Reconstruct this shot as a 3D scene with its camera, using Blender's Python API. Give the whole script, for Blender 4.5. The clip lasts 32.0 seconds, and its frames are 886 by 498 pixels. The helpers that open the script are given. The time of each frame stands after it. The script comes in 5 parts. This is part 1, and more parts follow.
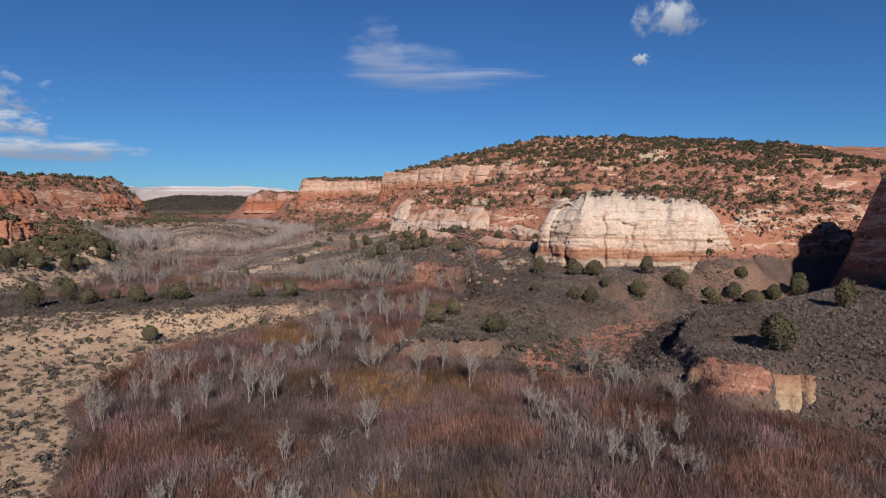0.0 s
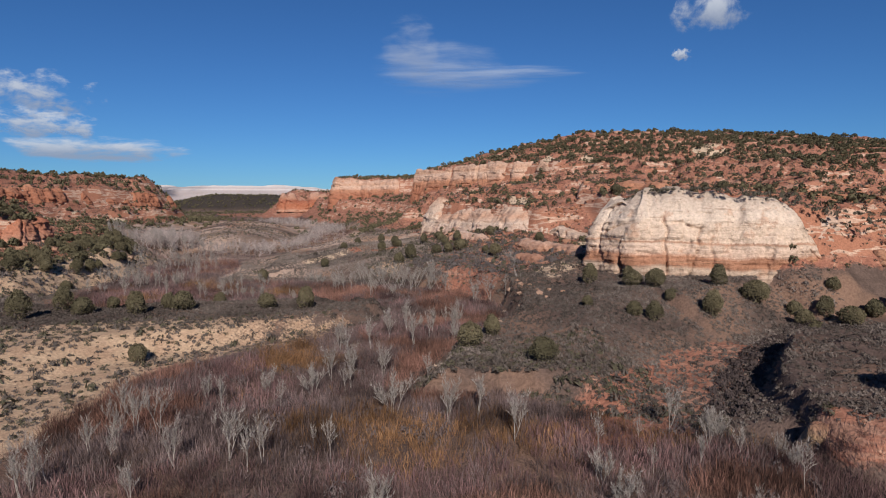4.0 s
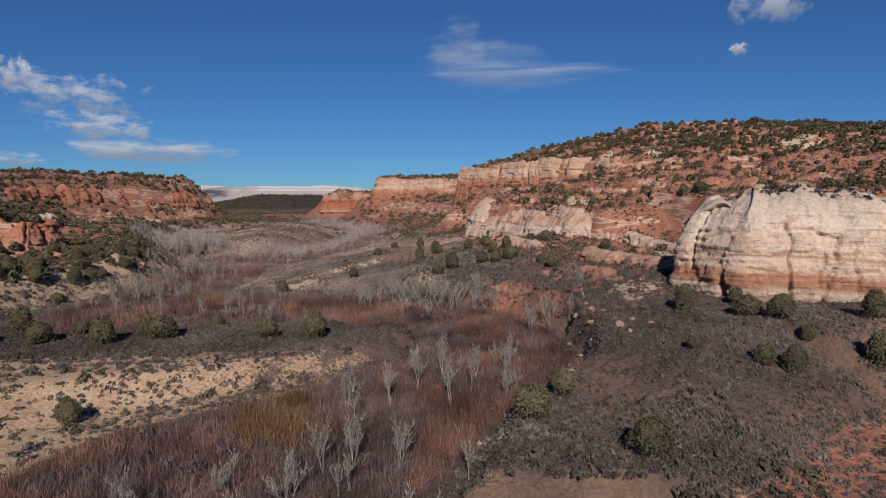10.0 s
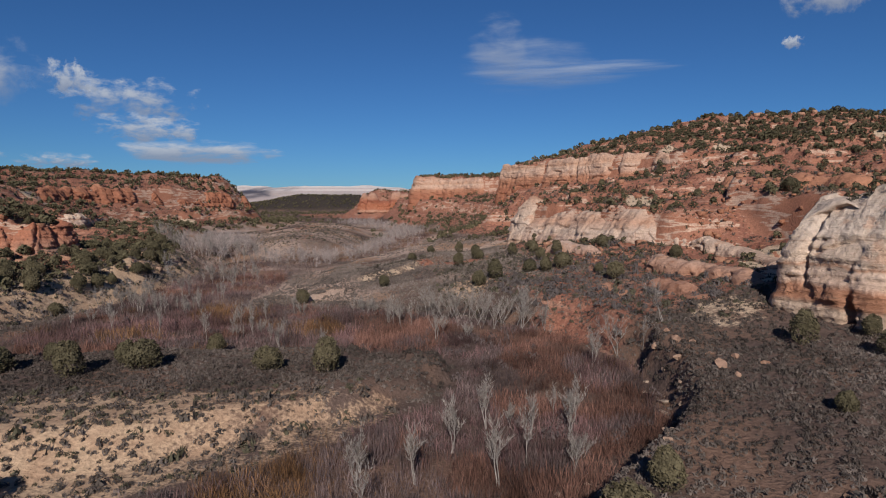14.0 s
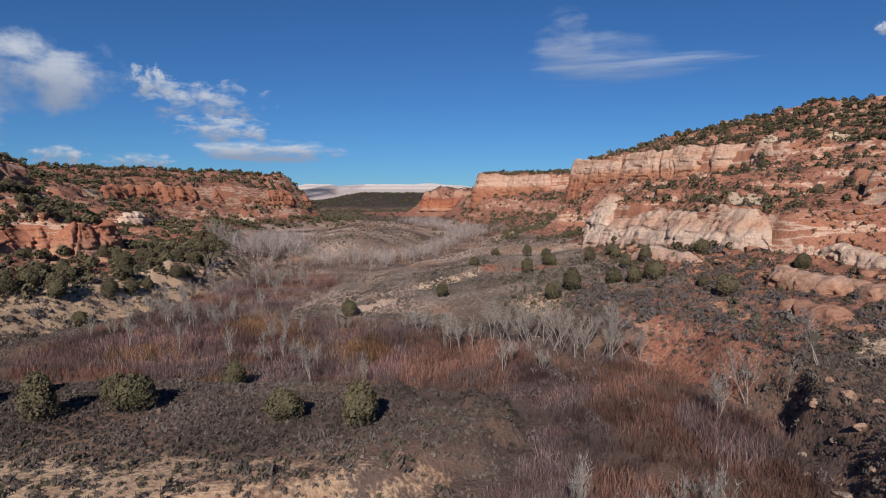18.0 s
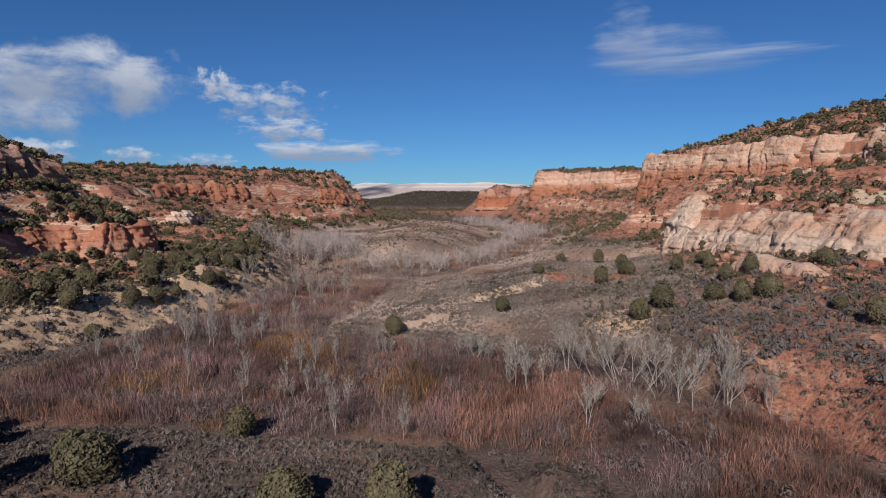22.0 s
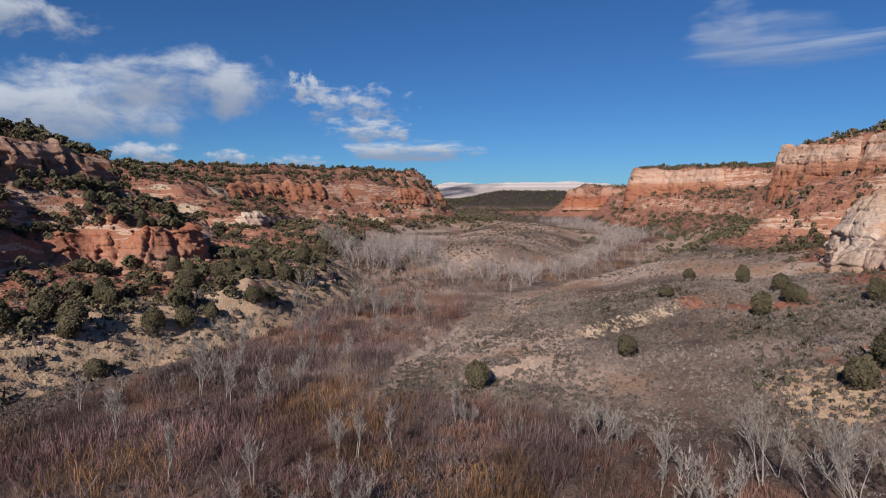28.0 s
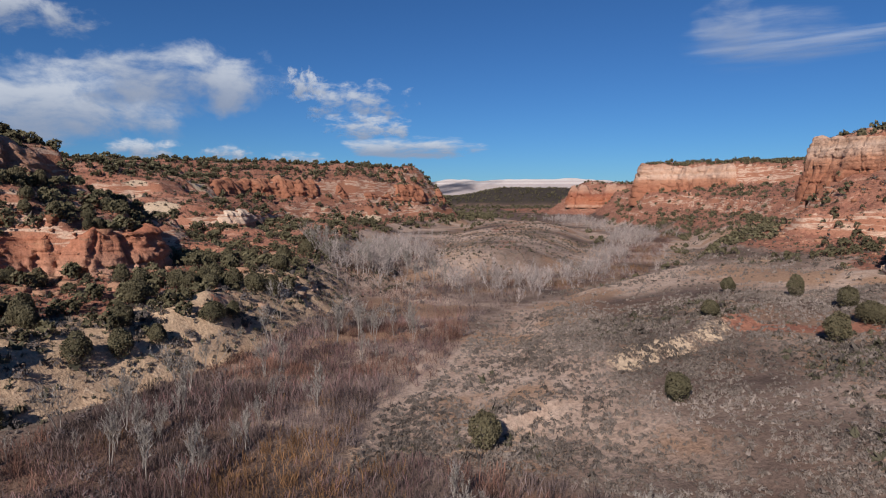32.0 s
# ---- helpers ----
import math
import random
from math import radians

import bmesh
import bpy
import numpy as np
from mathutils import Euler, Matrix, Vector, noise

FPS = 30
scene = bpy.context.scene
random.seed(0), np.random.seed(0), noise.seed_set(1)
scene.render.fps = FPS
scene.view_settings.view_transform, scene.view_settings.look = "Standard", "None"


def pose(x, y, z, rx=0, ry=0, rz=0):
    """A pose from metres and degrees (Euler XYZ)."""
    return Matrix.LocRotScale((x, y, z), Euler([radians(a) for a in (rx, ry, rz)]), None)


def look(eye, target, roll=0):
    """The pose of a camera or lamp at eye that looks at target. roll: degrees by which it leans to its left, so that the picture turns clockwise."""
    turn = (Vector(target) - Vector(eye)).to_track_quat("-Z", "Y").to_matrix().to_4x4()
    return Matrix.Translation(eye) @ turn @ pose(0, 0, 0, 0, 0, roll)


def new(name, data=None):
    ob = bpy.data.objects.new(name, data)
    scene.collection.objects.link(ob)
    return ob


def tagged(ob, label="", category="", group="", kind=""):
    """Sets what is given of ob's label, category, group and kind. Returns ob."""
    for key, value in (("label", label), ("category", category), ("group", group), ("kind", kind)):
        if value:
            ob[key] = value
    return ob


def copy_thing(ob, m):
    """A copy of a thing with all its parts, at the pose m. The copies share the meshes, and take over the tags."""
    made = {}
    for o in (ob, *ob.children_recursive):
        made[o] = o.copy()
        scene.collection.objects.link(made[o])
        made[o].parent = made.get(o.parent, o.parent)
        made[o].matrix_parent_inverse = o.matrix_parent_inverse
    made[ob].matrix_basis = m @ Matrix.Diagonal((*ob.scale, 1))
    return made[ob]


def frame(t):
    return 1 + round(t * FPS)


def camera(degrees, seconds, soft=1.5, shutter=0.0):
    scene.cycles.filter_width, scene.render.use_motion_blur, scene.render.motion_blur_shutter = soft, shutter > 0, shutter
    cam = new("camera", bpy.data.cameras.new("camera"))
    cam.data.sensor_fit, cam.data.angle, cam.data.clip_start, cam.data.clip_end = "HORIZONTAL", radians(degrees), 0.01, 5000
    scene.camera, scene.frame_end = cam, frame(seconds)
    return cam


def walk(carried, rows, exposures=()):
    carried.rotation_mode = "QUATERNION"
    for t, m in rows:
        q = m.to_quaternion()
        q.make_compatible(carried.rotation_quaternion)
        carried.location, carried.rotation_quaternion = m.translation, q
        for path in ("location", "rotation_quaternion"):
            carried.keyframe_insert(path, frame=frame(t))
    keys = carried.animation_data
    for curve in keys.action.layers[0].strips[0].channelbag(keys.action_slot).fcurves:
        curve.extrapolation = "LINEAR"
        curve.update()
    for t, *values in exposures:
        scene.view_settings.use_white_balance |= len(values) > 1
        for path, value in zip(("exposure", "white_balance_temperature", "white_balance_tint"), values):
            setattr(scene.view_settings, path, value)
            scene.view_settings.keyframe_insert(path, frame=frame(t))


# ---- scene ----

cam = camera(72.79, 32.0, soft=1.05)

PATH = [
    (0, pose(0.00, 0.00, 24.04, 85.50, 0.00, -18.68)),
    (0.5, pose(0.67, 1.97, 24.02, 85.48, 0.00, -18.33)),
    (1, pose(1.33, 3.95, 24.00, 85.45, 0.00, -17.92)),
    (1.5, pose(1.98, 5.95, 23.99, 85.45, 0.00, -17.48)),
    (2, pose(2.62, 7.98, 23.99, 85.43, 0.00, -17.12)),
    (2.5, pose(3.25, 10.04, 23.98, 85.44, 0.00, -16.79)),
    (3, pose(3.88, 12.15, 23.98, 85.44, 0.00, -16.40)),
    (3.5, pose(4.51, 14.31, 23.98, 85.41, 0.00, -15.91)),
    (5.5, pose(6.99, 23.14, 24.00, 85.43, 0.00, -14.49)),
    (6, pose(7.60, 25.35, 24.00, 85.44, 0.00, -14.16)),
    (6.5, pose(8.21, 27.57, 24.00, 85.45, 0.00, -13.69)),
    (7.5, pose(9.40, 32.03, 24.02, 85.44, 0.00, -13.06)),
    (8, pose(9.96, 34.30, 24.06, 85.43, 0.00, -12.74)),
    (9, pose(11.07, 38.89, 24.15, 85.46, 0.00, -12.05)),
    (10, pose(12.22, 43.50, 24.03, 85.42, 0.00, -11.11)),
    (10.5, pose(12.78, 45.83, 23.97, 85.43, 0.00, -10.38)),
    (11, pose(13.27, 48.21, 23.94, 85.46, 0.00, -9.77)),
    (12, pose(14.12, 53.09, 23.98, 85.44, 0.00, -8.82)),
    (13, pose(14.86, 58.05, 24.04, 85.46, 0.00, -7.87)),
    (14, pose(15.52, 63.06, 24.02, 85.41, 0.00, -7.35)),
    (14.5, pose(15.80, 65.57, 24.02, 85.38, 0.00, -7.08)),
    (16.5, pose(16.75, 75.66, 24.01, 85.30, 0.00, -4.00)),
    (17, pose(16.92, 78.16, 24.01, 85.27, 0.00, -3.11)),
    (18, pose(17.13, 83.11, 24.01, 85.22, 0.00, -1.36)),
    (19, pose(17.19, 87.92, 23.98, 85.14, 0.00, 0.00)),
    (20, pose(17.07, 92.49, 23.95, 85.14, 0.00, 1.39)),
    (21, pose(16.81, 97.08, 23.88, 85.09, 0.00, 2.84)),
    (22, pose(16.45, 101.92, 23.94, 85.10, 0.00, 3.88)),
    (22.5, pose(16.22, 104.39, 23.95, 85.09, 0.00, 4.71)),
    (23, pose(15.93, 106.85, 23.95, 85.06, 0.00, 5.82)),
    (23.5, pose(15.58, 109.28, 23.97, 85.08, 0.00, 7.09)),
    (24, pose(15.17, 111.68, 24.00, 85.09, 0.00, 8.36)),
    (24.5, pose(14.74, 114.08, 24.02, 85.10, 0.00, 9.55)),
    (25, pose(14.29, 116.48, 24.04, 85.11, 0.00, 10.45)),
    (25.5, pose(13.86, 118.91, 24.04, 85.11, 0.00, 11.37)),
    (27.5, pose(12.20, 128.64, 24.04, 85.09, 0.00, 11.77)),
    (28, pose(11.77, 131.04, 24.03, 85.07, 0.00, 11.73)),
    (29, pose(10.90, 135.77, 23.99, 85.02, 0.00, 11.71)),
    (30, pose(10.02, 140.43, 23.94, 84.95, 0.00, 11.75)),
    (31, pose(9.12, 145.07, 23.99, 84.87, 0.00, 11.73)),
    (32, pose(8.24, 149.69, 24.05, 84.78, 0.00, 11.70)),
]
walk(cam, PATH, [(0, 0.06), (5, 0.05), (9, -0.14), (12, -0.22), (14, -0.2), (18, 0.02), (32, 0.05)])

# ---------------------------------------------------------------- sky and sun
SUN_AZ = math.atan2(-0.19, -0.982)          # the way to the sun in plan, x over y
SUN_EL = radians(31)
world = bpy.data.worlds.new("world")
scene.world = world
world.use_nodes = True
wt = world.node_tree
sky = wt.nodes.new("ShaderNodeTexSky")
sky.sky_type = "NISHITA"
sky.sun_disc = False
sky.sun_elevation = SUN_EL
sky.sun_rotation = SUN_AZ
sky.altitude = 1700
sky.air_density = 1.0
sky.dust_density = 0.3
sky.ozone_density = 4.0
tint = wt.nodes.new("ShaderNodeMix")
tint.data_type, tint.blend_type = "RGBA", "MULTIPLY"
tint.inputs[0].default_value = 1.0
tint.inputs[7].default_value = (0.40, 0.73, 1.08, 1)      # the deep blue of high, dry air
wt.links.new(sky.outputs[0], tint.inputs[6])
wt.links.new(tint.outputs[2], wt.nodes["Background"].inputs[0])
wt.nodes["Background"].inputs[1].default_value = 0.0645
sun_data = bpy.data.lights.new("sun", "SUN")
sun_data.energy = 5.0
sun_data.angle = radians(0.55)
sun_data.color = (1.0, 0.94, 0.87)
sun = new("sun", sun_data)
TO_SUN = Vector((math.sin(SUN_AZ) * math.cos(SUN_EL), math.cos(SUN_AZ) * math.cos(SUN_EL), math.sin(SUN_EL)))
sun.matrix_world = look(TO_SUN * 300, (0, 0, 0))

# ---------------------------------------------------------------- noise and plan
RNG = np.random.default_rng(7)
LATTICE = RNG.random((256, 256))


def vnoise(x, y):
    """Smooth value noise in -1..1 with a cell of 1."""
    xi, yi = np.floor(x).astype(int), np.floor(y).astype(int)
    fx, fy = x - xi, y - yi
    fx, fy = fx * fx * (3 - 2 * fx), fy * fy * (3 - 2 * fy)
    a, b = LATTICE[xi & 255, yi & 255], LATTICE[(xi + 1) & 255, yi & 255]
    c, d = LATTICE[xi & 255, (yi + 1) & 255], LATTICE[(xi + 1) & 255, (yi + 1) & 255]
    return 2 * ((a * (1 - fx) + b * fx) * (1 - fy) + (c * (1 - fx) + d * fx) * fy) - 1


def fbm(x, y, cell, octaves=4, gain=0.5):
    total, amp, norm = 0.0, 1.0, 0.0
    for k in range(octaves):
        total = total + amp * vnoise(x / cell + 17.3 * k, y / cell + 5.9 * k)
        norm += amp
        amp *= gain
        cell /= 2.03
    return total / norm


def facets(x, y, cell, octaves=4, gain=0.55):
    """Noise of flat facets with sharp edges, for broken rock, in -1..1."""
    total, amp, norm = 0.0, 1.0, 0.0
    for k in range(octaves):
        u, w = x / cell + 31.7 * k + 0.35 * y / cell, y / cell + 11.3 * k - 0.2 * x / cell
        i, j = np.floor(u).astype(int), np.floor(w).astype(int)
        p, q = u - i, w - j
        a, b, c, d = (LATTICE[(i + m) & 255, (j + h) & 255] for m, h in ((0, 0), (1, 0), (0, 1), (1, 1)))
        low = p + q < 1
        z = np.where(low, a + p * (b - a) + q * (c - a), d + (1 - p) * (c - d) + (1 - q) * (b - d))
        total = total + amp * (2 * z - 1)
        norm += amp
        amp *= gain
        cell /= 2.1
    return total / norm


def smooth(a, b, v):
    u = np.clip((v - a) / (b - a), 0, 1)
    return u * u * (3 - 2 * u)


def along(y, *pairs):
    """A value that goes with y through (y, value) pairs."""
    return np.interp(y, [p[0] for p in pairs], [p[1] for p in pairs])


def near_line(x, y, line):
    """Distance to a polyline of (x, y, width), and the width there."""
    best, wide = np.full(np.shape(x), 1e9), np.zeros(np.shape(x))
    for (ax, ay, aw), (bx, by, bw) in zip(line, line[1:]):
        dx, dy = bx - ax, by - ay
        u = np.clip(((x - ax) * dx + (y - ay) * dy) / (dx * dx + dy * dy), 0, 1)
        d = np.hypot(x - ax - u * dx, y - ay - u * dy)
        wide = np.where(d < best, aw + u * (bw - aw), wide)
        best = np.minimum(best, d)
    return best, wide


# the creek's thicket: centre line and half width
CREEK = [(22, -60, 50), (22, 20, 46), (20, 45, 38), (13, 62, 30), (3, 82, 22), (3, 96, 17.5), (20, 111, 11.5), (36, 127, 12.5), (42, 146, 11), (38, 160, 12),
         (24, 172, 15), (3, 179, 20), (-14, 181, 21), (-28, 178, 18), (-27, 196, 17), (-27, 212, 15), (-23, 235, 15), (-24, 262, 16), (-16, 290, 16), (-8, 306, 14),
         (12, 322, 8), (24, 340, 8), (34, 398, 11), (50, 500, 15), (30, 600, 17), (4, 700, 20), (-20, 950, 40)]
# the groves left of the creek where it crosses the valley
GROVE = [(-26, 285, 12), (-42, 308, 16), (-52, 340, 16), (-58, 400, 14)]

# the narrow cleft cut into the sage bench
CLEFT = [(9, 165, 0.5), (11.1, 162.5, 0.8), (15, 156.8, 0.9), (17.7, 151.1, 0.8), (20, 146, 0.5)]


# the right-hand side of the valley, line by line from the toe of the slope to the crest
def right_lines(y):
    toe = along(y, (-60, 56), (20, 58), (60, 62), (100, 64), (131, 64), (160, 58), (185, 52), (215, 46), (248, 42), (300, 42), (335, 42), (370, 48), (430, 70), (560, 60), (640, 40), (760, 30))
    z_toe = along(y, (-60, 1), (40, 2.5), (100, 5.5), (143, 7), (185, 6.5), (248, 5.5), (370, 5), (600, 6))
    base = along(y, (-60, 95), (40, 100), (70, 125), (92, 150), (106, 122), (115, 104), (122, 92), (131, 80), (143, 77), (148, 88), (160, 94), (185, 92), (200, 84), (215, 80), (248, 74), (262, 70), (277, 73), (286, 84), (310, 84), (335, 68), (352, 72), (375, 84), (440, 110), (560, 95), (640, 60), (760, 50))
    z_base = along(y, (-60, 8), (100, 10), (131, 8), (143, 9), (150, 13), (190, 14), (215, 14), (250, 12), (268, 9), (285, 12), (335, 13), (420, 12), (640, 14))
    z_top = along(y, (-60, 17), (60, 17), (100, 12), (106, 15), (113, 21.5), (119, 25), (126, 26.8), (133, 26.2), (140, 23.8), (145, 21), (152, 19), (185, 19), (205, 22), (250, 23), (277, 23.5), (288, 18), (310, 15), (335, 16.5), (375, 16), (420, 21), (640, 24))
    up = along(y, (-60, 190), (150, 188), (200, 178), (213, 166), (251, 135), (285, 124), (310, 112), (331, 101), (360, 88), (368, 85), (374, 100), (390, 130), (430, 160), (560, 150), (640, 90), (655, 66), (760, 80))
    z_up = along(y, (-60, 30), (120, 31), (190, 34), (251, 37), (310, 35), (368, 32.5), (430, 33), (600, 31), (640, 27))
    z_rim = along(y, (-60, 32), (150, 35), (190, 37.5), (205, 41), (225, 40), (251, 43), (268, 41), (285, 42.5), (310, 43), (368, 41.5), (430, 40), (640, 46), (660, 47))
    crest = up + along(y, (-60, 60), (275, 54), (368, 30), (760, 30))
    z_crest = along(y, (-60, 33), (150, 34.5), (190, 39.5), (237, 50), (275, 58), (310, 58), (345, 53), (372, 46), (420, 42), (640, 48))
    wide = along(y, (100, 3), (108, 8), (143, 8), (150, 11), (188, 10), (200, 3), (290, 3), (300, 9), (318, 9), (326, 3), (356, 3), (366, 8))
    step = along(y, (-60, 18), (235, 18), (272, 2), (376, 2), (390, 12), (585, 12), (600, 2))
    return [toe, base, base + wide, up, up + step, crest], [z_toe, z_base, z_top, z_up, z_rim, z_crest]


# the left-hand side, as distances to the left
def left_lines(y):
    toe = along(y, (-60, 60), (60, 46), (120, 52), (150, 55), (178, 56), (196, 49), (214, 43), (232, 38), (262, 36), (300, 46), (340, 64), (400, 80), (470, 80), (560, 54), (640, 66), (760, 120))
    z_toe = along(y, (-60, 0), (120, 1), (200, -1), (262, 1), (340, 5), (500, 4))
    ben = toe + along(y, (-60, 10), (150, 10), (200, 9), (262, 10), (340, 14), (500, 10))
    z_ben = along(y, (-60, 5), (120, 4), (150, 5), (205, 6), (230, 6.5), (300, 7), (340, 10), (500, 7))
    base = along(y, (-60, 90), (100, 78), (150, 80), (200, 82), (230, 86), (237, 84.5), (243, 73), (256, 72), (266, 76), (276, 94), (286, 120), (300, 150), (335, 148), (352, 128), (366, 117), (380, 122), (430, 128), (470, 112), (495, 98), (540, 76), (568, 68), (600, 86), (760, 200))
    z_base = along(y, (-60, 9), (200, 9), (260, 10), (340, 11), (366, 10), (430, 12), (560, 10))
    z_top = along(y, (-60, 15), (200, 16.5), (256, 17), (275, 14), (335, 14), (366, 18), (390, 16), (430, 16), (500, 15), (600, 14))
    up = along(y, (-60, 122), (150, 103), (235, 102), (262, 97), (272, 108), (284, 150), (300, 190), (335, 188), (366, 151), (430, 154), (495, 112), (540, 86), (568, 77), (600, 96), (760, 230))
    z_up = along(y, (-60, 29), (150, 30), (240, 31), (264, 29), (280, 25), (300, 25), (366, 25), (495, 26), (560, 22))
    z_rim = along(y, (-60, 34), (150, 35), (235, 36), (264, 33.5), (280, 28), (300, 29), (366, 29), (495, 33), (560, 26))
    crest = up + along(y, (-60, 18), (235, 14), (264, 14), (280, 30), (300, 50), (430, 60), (500, 34), (560, 14), (760, 40))
    z_crest = along(y, (-60, 40), (200, 41), (235, 41), (250, 40), (264, 36.5), (280, 32), (300, 36), (366, 40), (500, 43.5), (560, 41), (590, 34), (620, 26))
    return [toe, ben, base, base + 2.2, up, up + 2.0, crest], [z_toe, z_ben, z_base, z_top, z_up, z_rim, z_crest]


def profile(x, lines, heights):
    z = np.where(x < lines[0], heights[0], heights[-1] + 0 * x)
    for a, b, za, zb in zip(lines, lines[1:], heights, heights[1:]):
        u = np.clip((x - a) / np.maximum(b - a, 0.1), 0, 1)
        z = np.where((x >= a) & (x < b), za + u * (zb - za), z)
    return z


def floor_height(x, y):
    """The valley floor: terraces with the creek's bed let into them."""
    z = along(y, (-60, 2.0), (60, 2.5), (110, 3.4), (124, 2.8), (150, 2.3), (200, 2.0), (260, 2.5), (400, 3), (900, 6))
    # the right-hand terrace climbs towards the toe of the slope
    toe = right_lines(y)[0][0]
    z = z + smooth(-28, 0, x - toe) * along(y, (0, 0.5), (100, 3.0), (143, 4.2), (248, 3.0), (600, 3))
    d, w = near_line(x, y, CREEK)
    d = d + 2.2 * fbm(x, y, 14, 3)
    bank = along(y, (0, 9), (95, 6), (104, 3), (142, 3), (152, 7), (170, 7), (200, 18), (300, 16), (400, 38), (600, 46))
    centre = along(y, (20, 12), (82, 4), (96, 4), (111, 20), (128, 32))
    bank = np.where((x < centre) & (y < 140), along(y, (30, 10), (70, 22), (85, 32), (104, 28), (120, 17), (130, 8), (140, 6)), bank)
    z = -2.4 + (z + 2.4) * smooth(0, 1, (d - w) / bank)
    return z


def wobble(x, y):
    """How far the lines of the slopes wander."""
    return 3.0 * fbm(x, y, 30, 3) + 1.1 * fbm(x + 90, y, 7, 3)


def height(x, y, rough=True):
    wob = wobble(x, y)
    far = smooth(420, 600, y) * 6 * fbm(x, y, 60, 3)
    rl, rz = right_lines(y)
    ll, lz = left_lines(y)
    fz = floor_height(x, y)
    rz[0], lz[0] = fz, fz
    right = profile(x + (wob + far) * smooth(-6, 14, x - rl[0]), rl, rz)
    left = profile(-x + (wob + far) * smooth(-6, 10, -x - ll[0]), ll, lz)
    z = np.where(x > 0, right, left)
    # the side canyon to the right of the white cliff
    d, w = near_line(x, y, [(40, 64, 3), (56, 79, 4), (72, 90, 5), (105, 99, 8), (150, 110, 12), (230, 132, 18)])
    carve = -0.6 + 0.05 * np.maximum(x - 44, 0) + np.maximum(d - w, 0) * np.where(x > 75, 0.62, 0.32)
    z = np.where(x > 38, np.minimum(z, np.maximum(carve, -0.6)), z)
    # the plateau north of the side canyon, behind its rock wall
    edge = along(x, (96, 121), (112, 117), (126, 120), (142, 127), (160, 130), (185, 140), (230, 152))
    top = along(x, (96, 20), (112, 21), (126, 20), (142, 21), (185, 23), (230, 26)) + 0.10 * (y - edge)
    z = np.where((x > 96) & (y < 200), np.maximum(z, top * smooth(-24, 4.0, y - edge + 3 * fbm(x, y, 12, 3)) * smooth(96, 104, x)), z)
    # the slope climbs on behind the brow of the white cliff
    behind = x - rl[2]
    z = z + 4.5 * smooth(-7, 16, behind) * smooth(90, 30, behind) * smooth(98, 113, y) * smooth(172, 138, y)
    # a short spur in the shade behind the fluted cliff
    d, w = near_line(x, y, [(-140, 283, 3), (-110, 284, 3), (-94, 287, 3), (-80, 292, 2)])
    z = np.maximum(z, along(x, (-140, 27), (-110, 24), (-94, 18), (-80, 10)) - np.maximum(d - w + 2 * fbm(x, y, 10, 3), 0) * 0.95)
    # the pale scarp across the meadow
    scarp = y - 232.5 - 0.85 * (x - 21)
    z = z + 1.7 * smooth(-2.2, 2.2, scarp + fbm(x, y, 8, 2)) * smooth(30, 6, scarp) * smooth(6, 16, x) * smooth(52, 36, x)
    # the rock bench at the mouth of the side canyon, and the cleft in the sage bench
    d, w = near_line(x, y, [(58, 58, 4), (66, 66, 8), (80, 76, 9), (98, 62, 16), (110, 40, 16)])
    bench = 4.2 + 0.06 * np.maximum(x - 56, 0) - np.maximum(d - w + 1.5 * fbm(x, y, 6, 3), 0) * 2.2
    z = np.where(y < 100, np.maximum(z, bench), z)
    d, w = near_line(x, y, [(133, 70, 6), (135, 88, 6), (155, 95, 12), (210, 85, 20)])
    z = np.where(y < 110, np.maximum(z, 30 - np.maximum(d - w + 2.5 * fbm(x, y, 12, 3), 0) * 2.8), z)
    d, w = near_line(x, y, [(116, -30, 10), (118, 30, 9), (150, 45, 15), (210, 45, 20)])
    z = np.where(y < 110, np.maximum(z, 58 - np.maximum(d - w + 3 * fbm(x, y, 14, 3), 0) * 2.8), z)
    d, w = near_line(x, y, CLEFT)
    z = z - 3.6 * smooth(2.6, 0.9, d)
    # past the last mesas the valley opens to plain
    open_ = smooth(760, 1000, y)
    z = z * (1 - open_) + open_ * (4 + 6 * fbm(x, y, 300, 3))
    # the brown meadow swell inside the creek's bend
    d, w = near_line(x, y, [(-8, 352, 6), (-14, 420, 10), (-10, 520, 18)])
    z = z + 3.4 * smooth(26, 0, d - w) * smooth(300, 345, y) * smooth(700, 560, y)
    spur = (3 + 35 * smooth(-22, 32, x) * smooth(420, 200, x) + 3 * fbm(x, y, 40, 3)) * smooth(815, 905, y + 12 * fbm(x, y, 50, 2)) * smooth(1100, 980, y)
    mesa = (19 + 15 * smooth(-210, -100, x) + 4 * fbm(x, y, 130, 3)) * smooth(1120, 1260, y + 40 * fbm(x, y + 9, 120, 3)) * smooth(1900, 1700, y)
    z = np.maximum(z, np.maximum(spur, mesa))
    if rough:
        slope = smooth(2, 9, z - fz)
        z = z + (0.25 + 0.9 * slope) * fbm(x, y, 9, 4) + 0.12 * fbm(x, y, 1.8, 2)
        gully = np.abs(fbm(x + 31, y, 17, 3))
        z = z + slope * (4.0 * gully - 1.1 + 0.45 * fbm(x, y + 20, 3.2, 3)) + 0.7 * slope * vnoise(0.9 * z + 3, 0.04 * x + 0.05 * y)
        # beds of harder rock stand out as broken ledges
        zz = z + 1.5 * fbm(x, y + 44, 26, 3) + 0.25 * fbm(x, y, 3, 2)
        bed = zz / 2.9
        frac = bed - np.floor(bed)
